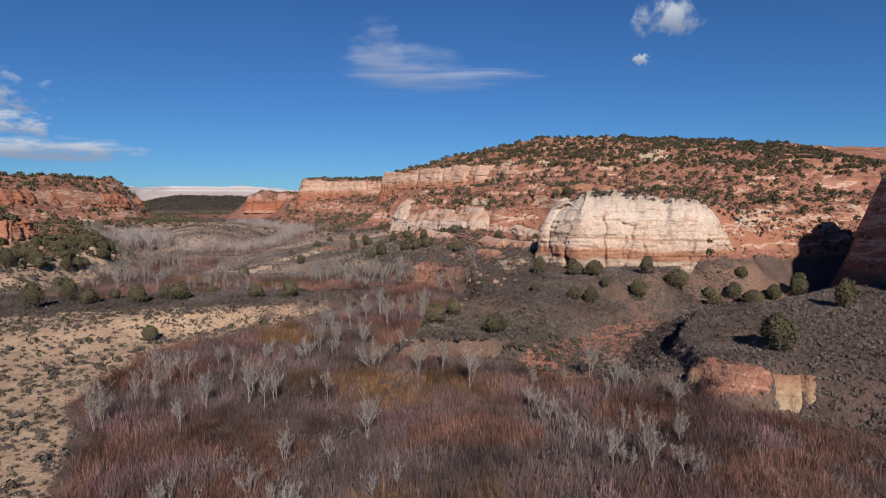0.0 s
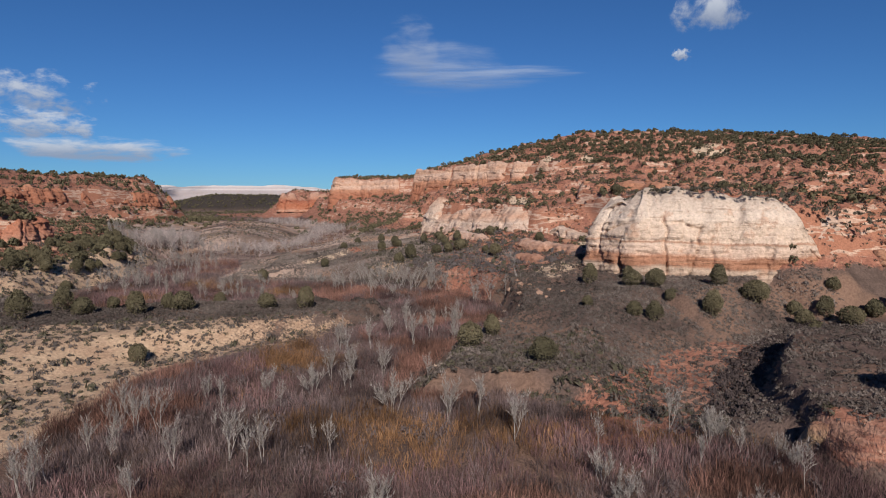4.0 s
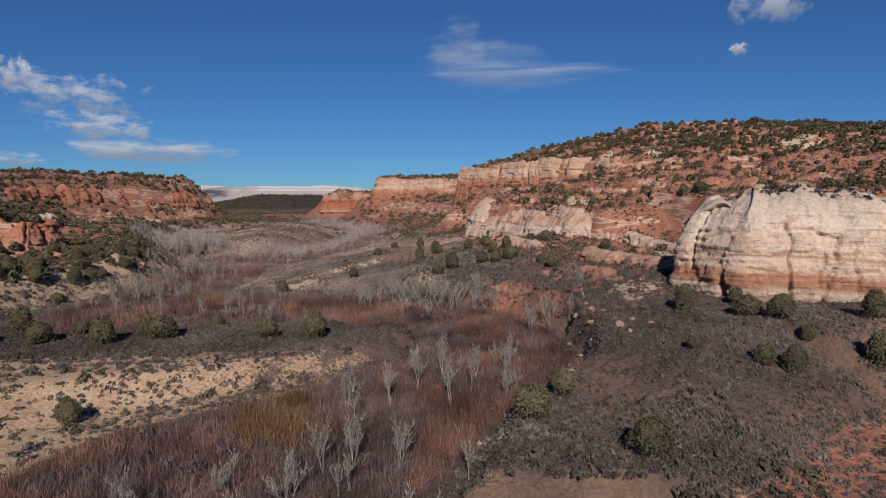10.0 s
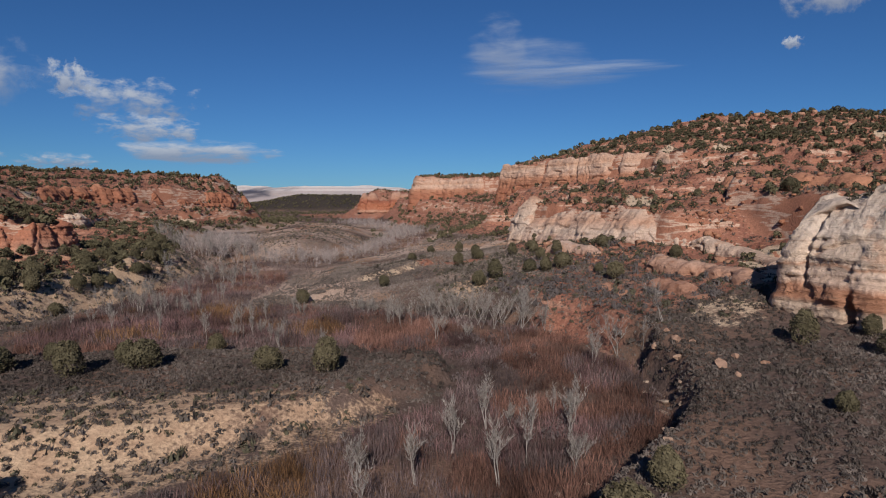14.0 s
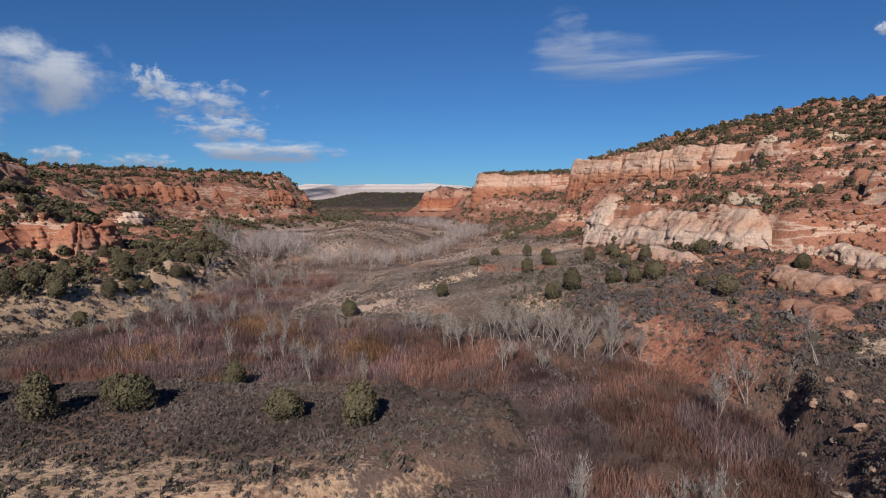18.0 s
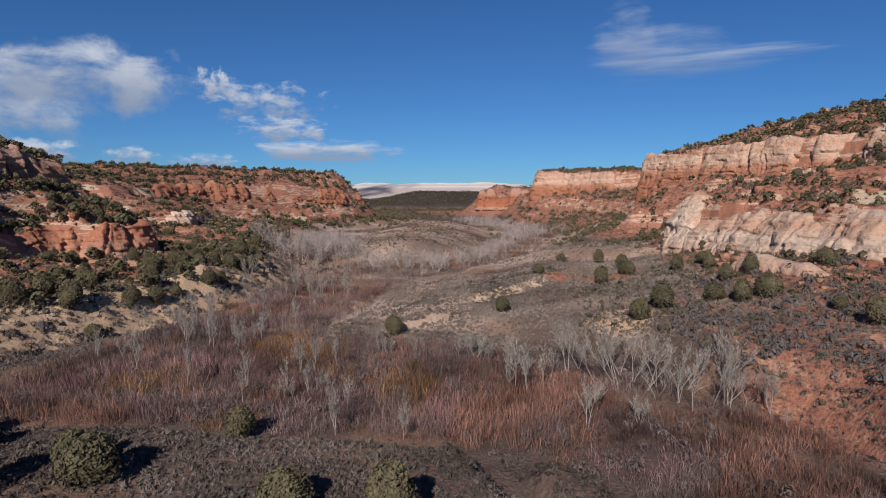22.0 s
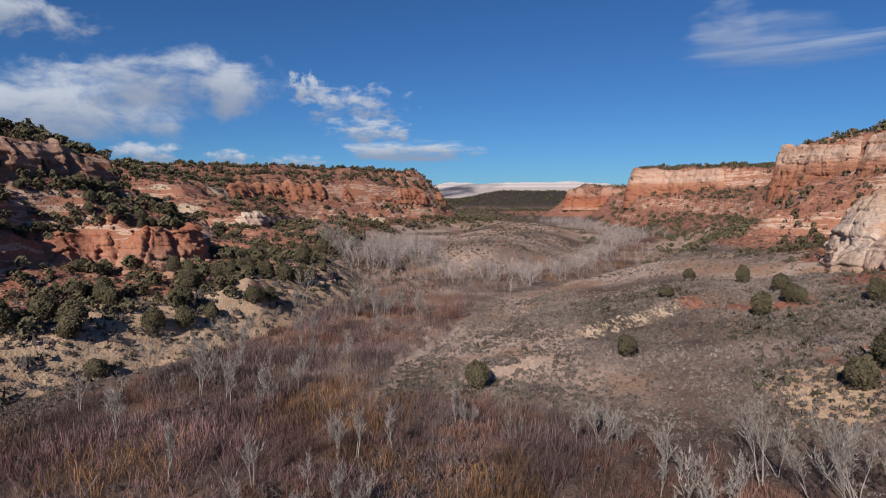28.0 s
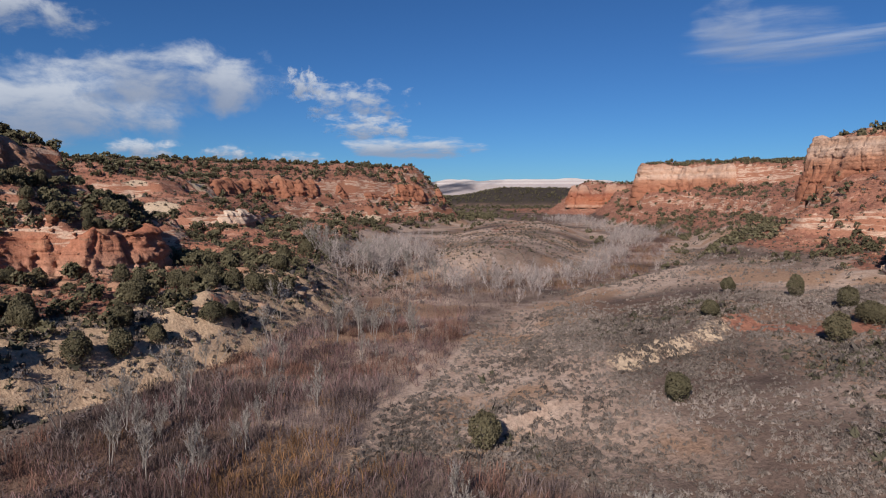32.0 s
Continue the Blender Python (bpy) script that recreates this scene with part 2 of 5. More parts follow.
        ledge = (np.floor(bed) + smooth(0.70, 0.97, frac)) * 2.9 - zz
        z = z + 0.75 * slope * smooth(-0.15, 0.2, fbm(x - 60, y + 12, 19, 4)) * smooth(4, 8, z - fz) * smooth(600, 520, y) * ledge
        ll = left_lines(y)[0]
        bluff = smooth(-2, 2, -x - ll[0]) * smooth(9, 0, -x - ll[1]) * smooth(130, 160, y) * smooth(320, 280, y)
        z = z - bluff * (1.3 * (0.30 - np.abs(fbm(x + 0.5 * y, y + 70 - 0.3 * x, 5, 4))) + 1.0 * np.abs(fbm(x, y, 16, 2)))
    return z


def axis_steps(spans):
    out = []
    for a, b, n in spans:
        out.extend(np.linspace(a, b, n, endpoint=False))
    return np.array(out + [spans[-1][1]])


# ---------------------------------------------------------------- materials
def material(name):
    m = bpy.data.materials.new(name)
    m.use_nodes = True
    return m, m.node_tree.nodes, m.node_tree.links, m.node_tree.nodes["Principled BSDF"]


def nodes_noise(n, l, vec, scale, detail=4.0, rough=0.55, dist=0.0):
    t = n.new("ShaderNodeTexNoise")
    t.inputs["Scale"].default_value = scale
    t.inputs["Detail"].default_value = detail
    t.inputs["Roughness"].default_value = rough
    t.inputs["Distortion"].default_value = dist
    l.new(vec, t.inputs["Vector"])
    return t.outputs["Fac"]


def nodes_mix(n, l, fac, a, b, mode="MIX"):
    t = n.new("ShaderNodeMix")
    t.data_type, t.blend_type = "RGBA", mode
    for sock, v in ((t.inputs[0], fac), (t.inputs[6], a), (t.inputs[7], b)):
        if isinstance(v, (int, float)):
            sock.default_value = v
        elif isinstance(v, tuple):
            sock.default_value = (*v, 1)
        else:
            l.new(v, sock)
    return t.outputs[2]


def nodes_range(n, l, v, a, b, c=0.0, d=1.0):
    t = n.new("ShaderNodeMapRange")
    t.interpolation_type = "SMOOTHSTEP"
    for k, w in zip((1, 2, 3, 4), (a, b, c, d)):
        t.inputs[k].default_value = w
    l.new(v, t.inputs[0])
    return t.outputs[0]


def nodes_math(n, l, op, a, b=0.0):
    t = n.new("ShaderNodeMath")
    t.operation = op
    for sock, v in zip(t.inputs, (a, b)):
        if isinstance(v, (int, float)):
            sock.default_value = v
        else:
            l.new(v, sock)
    return t.outputs[0]


def nodes_place(n, l, scale=(1, 1, 1)):
    g = n.new("ShaderNodeNewGeometry")
    m = n.new("ShaderNodeMapping")
    m.inputs["Scale"].default_value = scale
    l.new(g.outputs["Position"], m.inputs["Vector"])
    return m.outputs[0]


def nodes_bump(n, l, p, h, strength, distance):
    b = n.new("ShaderNodeBump")
    b.inputs["Strength"].default_value = strength
    b.inputs["Distance"].default_value = distance
    l.new(h, b.inputs["Height"])
    l.new(b.outputs[0], p.inputs["Normal"])


def nodes_attr(n, name):
    a = n.new("ShaderNodeAttribute")
    a.attribute_name = name
    return a


def ground_material():
    m, n, l, p = material("ground")
    pos = nodes_place(n, l)
    big, mid, fine = (nodes_noise(n, l, pos, s, 5) for s in (0.05, 0.35, 2.6))
    zone = nodes_attr(n, "zone")
    sep = n.new("ShaderNodeSeparateColor")
    l.new(zone.outputs["Color"], sep.inputs[0])
    broken = nodes_math(n, l, "SUBTRACT", nodes_math(n, l, "ADD", nodes_math(n, l, "MULTIPLY", mid, 1.0), nodes_math(n, l, "MULTIPLY", fine, 0.5)), 0.75)
    floor = nodes_mix(n, l, nodes_range(n, l, mid, 0.35, 0.68), (0.138, 0.094, 0.077), (0.096, 0.066, 0.055))
    floor = nodes_mix(n, l, nodes_range(n, l, big, 0.48, 0.62), floor, (0.210, 0.128, 0.092))
    dry = nodes_mix(n, l, nodes_range(n, l, mid, 0.35, 0.65), (0.52, 0.38, 0.30), (0.42, 0.29, 0.222))
    dry = nodes_mix(n, l, nodes_range(n, l, big, 0.50, 0.58), dry, (0.38, 0.235, 0.155))
    extra = n.new("ShaderNodeSeparateColor")
    l.new(nodes_attr(n, "dry").outputs["Color"], extra.inputs[0])
    floor = nodes_mix(n, l, extra.outputs[0], floor, dry)
    # dark ground of the far woods, with the mesa's cloud shadow in its colour
    floor = nodes_mix(n, l, extra.outputs[1], floor, (0.052, 0.042, 0.036))
    tan = nodes_mix(n, l, nodes_range(n, l, mid, 0.3, 0.7), (0.53, 0.370, 0.245), (0.42, 0.272, 0.178))
    # red slopes with paler beds that follow the height
    strata = nodes_noise(n, l, nodes_place(n, l, (0.06, 0.06, 0.5)), 1.0, 5, 0.7)
    rubble = nodes_noise(n, l, pos, 0.9, 6, 0.7)
    red = nodes_mix(n, l, nodes_range(n, l, mid, 0.3, 0.7), (0.37, 0.165, 0.108), (0.26, 0.112, 0.078))
    red = nodes_mix(n, l, nodes_range(n, l, strata, 0.53, 0.62, 0, 0.55), red, (0.46, 0.275, 0.195))
    red = nodes_mix(n, l, nodes_range(n, l, strata, 0.42, 0.34, 0, 0.7), red, (0.22, 0.082, 0.052))
    red = nodes_mix(n, l, nodes_range(n, l, rubble, 0.58, 0.66, 0, 0.7), red, (0.50, 0.31, 0.21))
    red = nodes_mix(n, l, nodes_range(n, l, rubble, 0.47, 0.37, 0, 0.8), red, (0.13, 0.066, 0.049))
    col = floor
    for channel, shade in ((0, tan), (1, red), (2, (0.53, 0.39, 0.275))):
        f = nodes_range(n, l, nodes_math(n, l, "ADD", sep.outputs[channel], broken), 0.35, 0.65)
        f = nodes_math(n, l, "MULTIPLY", f, nodes_range(n, l, sep.outputs[channel], 0.02, 0.2))
        col = nodes_mix(n, l, f, col, shade)
    # bare risers of the ledges: cream, pink or rust by the bed
    bed = nodes_noise(n, l, nodes_place(n, l, (0.05, 0.05, 0.33)), 1.0, 4, 0.6)
    rock = nodes_mix(n, l, nodes_range(n, l, bed, 0.47, 0.52), (0.36, 0.160, 0.100), (0.54, 0.365, 0.27))
    rock = nodes_mix(n, l, nodes_range(n, l, bed, 0.53, 0.58), rock, (0.37, 0.17, 0.11))
    bare = nodes_range(n, l, nodes_math(n, l, "ADD", extra.outputs[2], nodes_math(n, l, "MULTIPLY", broken, 0.8)), 0.35, 0.6)
    col = nodes_mix(n, l, nodes_math(n, l, "MULTIPLY", bare, nodes_range(n, l, extra.outputs[2], 0.02, 0.2)), col, rock)
    col = nodes_mix(n, l, 0.55, col, nodes_mix(n, l, nodes_range(n, l, fine, 0.3, 0.72), (0.55, 0.55, 0.55), (1.25, 1.25, 1.25)), "MULTIPLY")
    l.new(col, p.inputs["Base Color"])
    p.inputs["Roughness"].default_value = 0.97
    p.inputs["Specular IOR Level"].default_value = 0.1
    nodes_bump(n, l, p, fine, 0.9, 0.25)
    return m


def rock_material(name, low, high, beds, varnish=0.5, tilt=0.0):
    """Bedded sandstone: beds are (height, colour) from low to high in metres."""
    m, n, l, p = material(name)
    pos = nodes_place(n, l)
    warp = nodes_noise(n, l, pos, 0.09, 3)
    fine = nodes_noise(n, l, pos, 1.6, 6, 0.6)
    sep = n.new("ShaderNodeSeparateXYZ")
    l.new(pos, sep.inputs[0])
    z = nodes_math(n, l, "ADD", sep.outputs[2], nodes_math(n, l, "MULTIPLY", nodes_math(n, l, "SUBTRACT", warp, 0.5), 3.0))
    z = nodes_math(n, l, "ADD", z, nodes_math(n, l, "MULTIPLY", nodes_math(n, l, "SUBTRACT", fine, 0.5), 0.9))
    if tilt:
        z = nodes_math(n, l, "ADD", z, nodes_math(n, l, "MULTIPLY", nodes_math(n, l, "SUBTRACT", sep.outputs[1], 245.0), tilt))
    ramp = n.new("ShaderNodeValToRGB")
    while len(ramp.color_ramp.elements) < len(beds):
        ramp.color_ramp.elements.new(0.5)
    for e, (h, c) in zip(ramp.color_ramp.elements, beds):
        e.position, e.color = (h - low) / (high - low), (*c, 1)
    l.new(nodes_math(n, l, "DIVIDE", nodes_math(n, l, "SUBTRACT", z, low), high - low), ramp.inputs[0])
    lines = nodes_noise(n, l, nodes_place(n, l, (0.06, 0.06, 2.4)), 1.0, 5, 0.7)
    # cross beds dip at a slant through the face
    cg = n.new("ShaderNodeNewGeometry")
    cm = n.new("ShaderNodeMapping")
    cm.inputs["Rotation"].default_value = (radians(-30), radians(16), 0)
    cm.inputs["Scale"].default_value = (0.16, 0.16, 2.6)
    l.new(cg.outputs["Position"], cm.inputs["Vector"])
    cross = nodes_noise(n, l, cm.outputs[0], 0.8, 4, 0.6, 0.25)
    col = nodes_mix(n, l, nodes_range(n, l, lines, 0.36, 0.24, 0, 0.30), ramp.outputs[0], (0.25, 0.125, 0.08))
    col = nodes_mix(n, l, nodes_range(n, l, cross, 0.42, 0.30, 0, 0.55), col, (0.30, 0.19, 0.13))
    blot = nodes_noise(n, l, pos, 0.22, 5, 0.65)
    col = nodes_mix(n, l, nodes_range(n, l, blot, 0.56, 0.66, 0, 0.5), col, (0.47, 0.24, 0.145))
    pit = nodes_noise(n, l, nodes_place(n, l, (1, 1, 1.6)), 1.1, 3, 0.5)
    col = nodes_mix(n, l, nodes_range(n, l, pit, 0.68, 0.73, 0, 0.6), col, (0.12, 0.08, 0.06))
    streak = nodes_noise(n, l, nodes_place(n, l, (0.9, 0.9, 0.07)), 1.0, 4, 0.6)
    col = nodes_mix(n, l, nodes_range(n, l, streak, 0.56, 0.70, 0, varnish), col, (0.30, 0.125, 0.07))
    col = nodes_mix(n, l, 0.7, col, nodes_mix(n, l, nodes_range(n, l, fine, 0.25, 0.75), (0.66, 0.64, 0.62), (1.15, 1.15, 1.15)), "MULTIPLY")
    l.new(col, p.inputs["Base Color"])
    p.inputs["Roughness"].default_value = 0.92
    p.inputs["Specular IOR Level"].default_value = 0.15
    h = nodes_math(n, l, "ADD", nodes_math(n, l, "MULTIPLY", lines, 0.6), nodes_math(n, l, "MULTIPLY", fine, 0.6))
    h = nodes_math(n, l, "ADD", h, nodes_math(n, l, "MULTIPLY", nodes_noise(n, l, pos, 0.6, 6, 0.7), 1.4))
    nodes_bump(n, l, p, nodes_math(n, l, "ADD", h, nodes_math(n, l, "MULTIPLY", cross, 0.6)), 1.0, 0.4)
    return m


def tint_material(name, rough=0.9, through=0.0):
    """Plants whose colour comes piece by piece from the tint of the mesh, with some light passing through."""
    m, n, l, p = material(name)
    t = nodes_attr(n, "tint")
    grain = nodes_noise(n, l, nodes_place(n, l), 3.0, 3)
    col = nodes_mix(n, l, 0.5, t.outputs["Color"], nodes_mix(n, l, nodes_range(n, l, grain, 0.3, 0.7), (0.6, 0.6, 0.6), (1.3, 1.3, 1.3)), "MULTIPLY")
    l.new(col, p.inputs["Base Color"])
    p.inputs["Roughness"].default_value = rough
    p.inputs["Specular IOR Level"].default_value = 0.1
    return m


def bark_material(name, pale, dark):
    m, n, l, p = material(name)
    grain = nodes_noise(n, l, nodes_place(n, l, (6, 6, 1.2)), 1.0, 4)
    info = n.new("ShaderNodeObjectInfo")
    col = nodes_mix(n, l, nodes_range(n, l, grain, 0.3, 0.7), pale, dark)
    col = nodes_mix(n, l, nodes_range(n, l, info.outputs["Random"], 0.0, 1.0, 0.0, 0.5), col, dark)
    l.new(col, p.inputs["Base Color"])
    p.inputs["Roughness"].default_value = 0.9
    nodes_bump(n, l, p, grain, 0.6, 0.03)
    return m


def juniper_material():
    m, n, l, p = material("juniper foliage")
    info = n.new("ShaderNodeObjectInfo")
    t = nodes_attr(n, "tint")
    col = nodes_mix(n, l, info.outputs["Random"], (0.092, 0.082, 0.051), (0.132, 0.113, 0.070))
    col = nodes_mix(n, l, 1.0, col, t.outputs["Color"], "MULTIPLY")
    l.new(col, p.inputs["Base Color"])
    p.inputs["Roughness"].default_value = 0.85
    p.inputs["Specular IOR Level"].default_value = 0.15
    return m


GROUND = ground_material()
WHITE_ROCK = rock_material("white sandstone", 5, 28, [(5, (0.435, 0.287, 0.209)), (9.6, (0.539, 0.400, 0.304)), (10.4, (0.409, 0.200, 0.122)), (12.2, (0.435, 0.217, 0.135)), (12.9, (0.609, 0.426, 0.322)), (14.9, (0.644, 0.479, 0.374)), (15.3, (0.452, 0.252, 0.165)), (15.7, (0.661, 0.496, 0.383)), (18.7, (0.661, 0.505, 0.392)), (20.5, (0.696, 0.557, 0.452)), (24, (0.574, 0.452, 0.365)), (27, (0.435, 0.339, 0.265))], 0.25)
PALE_ROCK = rock_material("pale bedded sandstone", 8, 28, [(8, (0.44, 0.25, 0.165)), (11, (0.55, 0.385, 0.29)), (15, (0.61, 0.465, 0.37)), (20, (0.61, 0.455, 0.355)), (24, (0.56, 0.385, 0.285)), (27, (0.46, 0.25, 0.155))], 0.3, 0.03)
RIM_ROCK = rock_material("pink rim sandstone", 30, 48, [(30, (0.345, 0.143, 0.085)), (34.5, (0.435, 0.215, 0.135)), (36, (0.52, 0.325, 0.235)), (38.5, (0.57, 0.39, 0.295)), (40, (0.50, 0.305, 0.21)), (43, (0.55, 0.365, 0.275)), (48, (0.38, 0.2, 0.13))], 0.6)
RED_ROCK = rock_material("red fluted sandstone", 6, 40, [(6, (0.314, 0.124, 0.074)), (11, (0.437, 0.247, 0.171)), (13, (0.361, 0.144, 0.085)), (17, (0.342, 0.124, 0.068)), (24, (0.285, 0.103, 0.063)), (28, (0.399, 0.216, 0.148)), (36, (0.418, 0.258, 0.194))], 0.7)
LEDGE_ROCK = rock_material("tan ledge sandstone", -3, 8, [(-3, (0.437, 0.278, 0.182)), (0.5, (0.475, 0.340, 0.228)), (2.2, (0.456, 0.299, 0.182)), (3.6, (0.342, 0.175, 0.114)), (8, (0.380, 0.206, 0.137))], 0.3)
PINK_ROCK = rock_material("pink bedded sandstone", 8, 28, [(8, (0.437, 0.227, 0.148)), (12, (0.551, 0.381, 0.296)), (15, (0.589, 0.443, 0.353)), (18, (0.513, 0.309, 0.217)), (21, (0.570, 0.412, 0.319)), (24, (0.437, 0.206, 0.125))], 0.45, 0.03)
FLUTED_ROCK = rock_material("pale red fluted sandstone", 6, 40, [(6, (0.380, 0.175, 0.114)), (10, (0.494, 0.278, 0.194)), (13, (0.437, 0.196, 0.125)), (17, (0.399, 0.154, 0.091)), (40, (0.399, 0.206, 0.137))], 0.7)
BOULDER = rock_material("weathered boulders", 0, 50, [(0, (0.42, 0.32, 0.25)), (8, (0.42, 0.24, 0.16)), (20, (0.36, 0.16, 0.095)), (50, (0.44, 0.25, 0.17))], 0.4)
SAGE = tint_material("sagebrush")
BRUSH = tint_material("leafless thicket")
NEEDLES = juniper_material()
JUNIPER_BARK = bark_material("juniper bark", (0.20, 0.15, 0.11), (0.11, 0.08, 0.06))
PALE_BARK = bark_material("pale cottonwood bark", (0.40, 0.355, 0.32), (0.23, 0.195, 0.172))


# ---------------------------------------------------------------- mesh helpers
def mesh_of(name, verts, faces, mat, flat=True):
    """A mesh from arrays: verts (n, 3), faces (m, 3 or 4)."""
    me = bpy.data.meshes.new(name)
    k = faces.shape[1]
    me.vertices.add(len(verts))
    me.vertices.foreach_set("co", np.asarray(verts, np.float32).ravel())
    me.loops.add(faces.size)
    me.loops.foreach_set("vertex_index", faces.astype(np.int32).ravel())
    me.polygons.add(len(faces))
    me.polygons.foreach_set("loop_start", np.arange(0, faces.size, k, dtype=np.int32))
    if not flat:
        me.polygons.foreach_set("use_smooth", np.ones(len(faces), bool))
    me.update()
    me.materials.append(mat)
    return me


def paint(me, name, rgb):
    a = me.color_attributes.new(name, "FLOAT_COLOR", "POINT")
    a.data.foreach_set("color", np.concatenate([rgb, np.ones((len(rgb), 1))], 1).astype(np.float32).ravel())


def soup(name, tris, tint, mat):
    """Loose triangles (n, 3, 3), each with its own tint (n, 3)."""
    me = mesh_of(name, tris.reshape(-1, 3), np.arange(len(tris) * 3).reshape(-1, 3), mat)
    paint(me, "tint", np.repeat(tint, 3, 0))
    return me


def part(name, me, parent, label=""):
    ob = new(name, me)
    ob.parent = parent
    return tagged(ob, label)


def grid_faces(nu, nv):
    i = (np.arange(nv - 1)[:, None] * nu + np.arange(nu - 1)[None, :]).ravel()
    return np.stack([i, i + 1, i + nu + 1, i + nu], 1)


def unit(v):
    return v / np.maximum(np.linalg.norm(v, axis=-1, keepdims=True), 1e-9)


# ---------------------------------------------------------------- the ground
XS = axis_steps([(-4600, -600, 20), (-600, -260, 34), (-260, -130, 48), (-130, 140, 262), (140, 260, 56), (260, 600, 34), (600, 4600, 20)])
YS = axis_steps([(-900, -60, 10), (-60, 20, 20), (20, 300, 300), (300, 420, 90), (420, 800, 110), (800, 1500, 80), (1500, 4600, 30)])
GX, GY = np.meshgrid(XS, YS)
GZ = height(GX, GY)
gme = mesh_of("ground", np.stack([GX.ravel(), GY.ravel(), GZ.ravel()], 1), grid_faces(len(XS), len(YS)), GROUND, False)


# cream rock laid bare high on the right-hand hill
OUTCROPS = [(144, 268, 7), (137, 276, 5), (182, 234, 8), (172, 226, 5), (132, 286, 6), (124, 150, 11), (140, 166, 8), (112, 140, 9), (92, 168, 6), (91, 222, 7), (86, 156, 6),
            (-118, 372, 8), (-150, 395, 9), (-128, 430, 9), (-102, 478, 8), (-96, 505, 7), (-142, 352, 7), (-160, 360, 8), (-116, 456, 7)]


def soils(x, y, z):
    """How far the ground is tan earth, red slope or pale rock waste."""
    fz = floor_height(x, y)
    d, w = near_line(x, y, CREEK)
    wander = 6 * fbm(x, y, 12, 3)
    ll = left_lines(y)[0]
    rl = right_lines(y)[0]
    tan = smooth(-1, 3, d - w) * smooth(136, 129, y + 0.5 * wander) * smooth(22, 36, y + wander) * smooth(16, 0, x - along(y, (80, -6), (100, 0), (118, 14)) + 0.5 * wander) * smooth(-78, -60, x + 1.6 * wander) * (0.5 + 0.5 * smooth(2, -18, x + wander))
    tan = np.maximum(tan, smooth(-2, 3, -x - ll[0]) * smooth(16, 6, -x - ll[1] + wander) * smooth(140, 165, y) * smooth(300, 262, y))
    bank = 0.55 * smooth(5.5, 1.5, np.abs(y - 232.5 - 0.85 * (x - 21) + 0.35 * wander)) * smooth(10, 16, x) * smooth(36, 29, x)
    tan = np.maximum(tan, 0.75 * smooth(9, 4, np.hypot((x - 44) * 0.6, y - 200 + wander)))
    tan = np.maximum(tan, smooth(-12, -30, x + wander) * smooth(60, 30, y))
    red = np.maximum(smooth(2, 6, z - fz + 0.2 * wander), 0.66 * smooth(-12, -4, x - rl[0] + wander) * smooth(142, 156, y) * smooth(230, 205, y))
    red = np.maximum(red, 0.42 * tan * smooth(-4, 8, x + wander) * smooth(118, 126, y))
    red = np.maximum(red, 0.95 * smooth(3.5, 1.5, np.abs(y - 241 + 0.2 * (x - 38) + 0.25 * wander)) * smooth(28, 33, x) * smooth(56, 48, x))
    dc, wc = near_line(x, y, [(38, 70, 3), (48, 78, 6), (60, 86, 5), (74, 93, 3)])
    red = np.maximum(red, 0.8 * smooth(4, -0.5, dc - wc + 0.7 * wander))
    red = np.maximum(red, 0.75 * smooth(5, 12, -x - ll[1]) * smooth(150, 190, y))
    red = red * (1 - 0.8 * tan * smooth(8, 0, x)) * smooth(1090, 1010, y)
    tan = np.maximum(tan, 0.42 * smooth(185, 205, y) * smooth(0.0, 0.35, fbm(x + 5, y + 9, 26, 4)) * smooth(560, 400, y))
    pale = 0.5 * smooth(4, 9, z - fz) * np.where(x > 0, 1.0, 0.3) * smooth(0.15, 0.5, fbm(x + 40, y, 24, 3)) * smooth(-2, -8, x - rl[1])
    pale = np.maximum(pale, 0.55 * smooth(9, 3, np.hypot(x - 68, y - 143 + wander)))
    pale = np.maximum(pale, bank)
    pale = np.maximum(pale, 0.38 * smooth(-2, 2, -x - ll[0]) * smooth(10, 3, -x - ll[1] + wander) * smooth(150, 175, y) * smooth(300, 262, y) * smooth(-0.2, 0.2, fbm(x + 3, y + 60, 13, 3)))
    for ox, oy, r in OUTCROPS:
        pale = np.maximum(pale, 0.95 * smooth(r, 0.4 * r, np.hypot(x - ox, (y - oy) * 0.8) + 0.9 * wander))
    return np.stack([tan, red, pale], -1)


paint(gme, "zone", soils(GX, GY, GZ).reshape(-1, 3))
# the dry grass terraces up the valley
dry = smooth(182, 215, GY + 8 * fbm(GX, GY, 20, 3)) * smooth(-0.4, 0.25, fbm(GX + 3, GY, 30, 4)) * smooth(760, 600, GY)
# woodland ground far off; its darkness also paints in cloud shadow on the mesa
wooded_shade = np.maximum(smooth(1060, 1120, GY) * smooth(4, 12, GZ), smooth(820, 880, GY) * smooth(31, 34, GZ)) * smooth(2400, 1900, GY)
steep = np.hypot(np.gradient(GZ, XS, axis=1), np.gradient(GZ, YS, axis=0))
steep = smooth(0.75, 1.35, steep) * smooth(4, 8, GZ - floor_height(GX, GY)) * smooth(800, 700, GY)
paint(gme, "dry", np.stack([dry, wooded_shade, steep], -1).reshape(-1, 3))
ground = tagged(new("ground", gme), "red and tan desert valley floor with terraces and slopes", "ground", kind="structure")


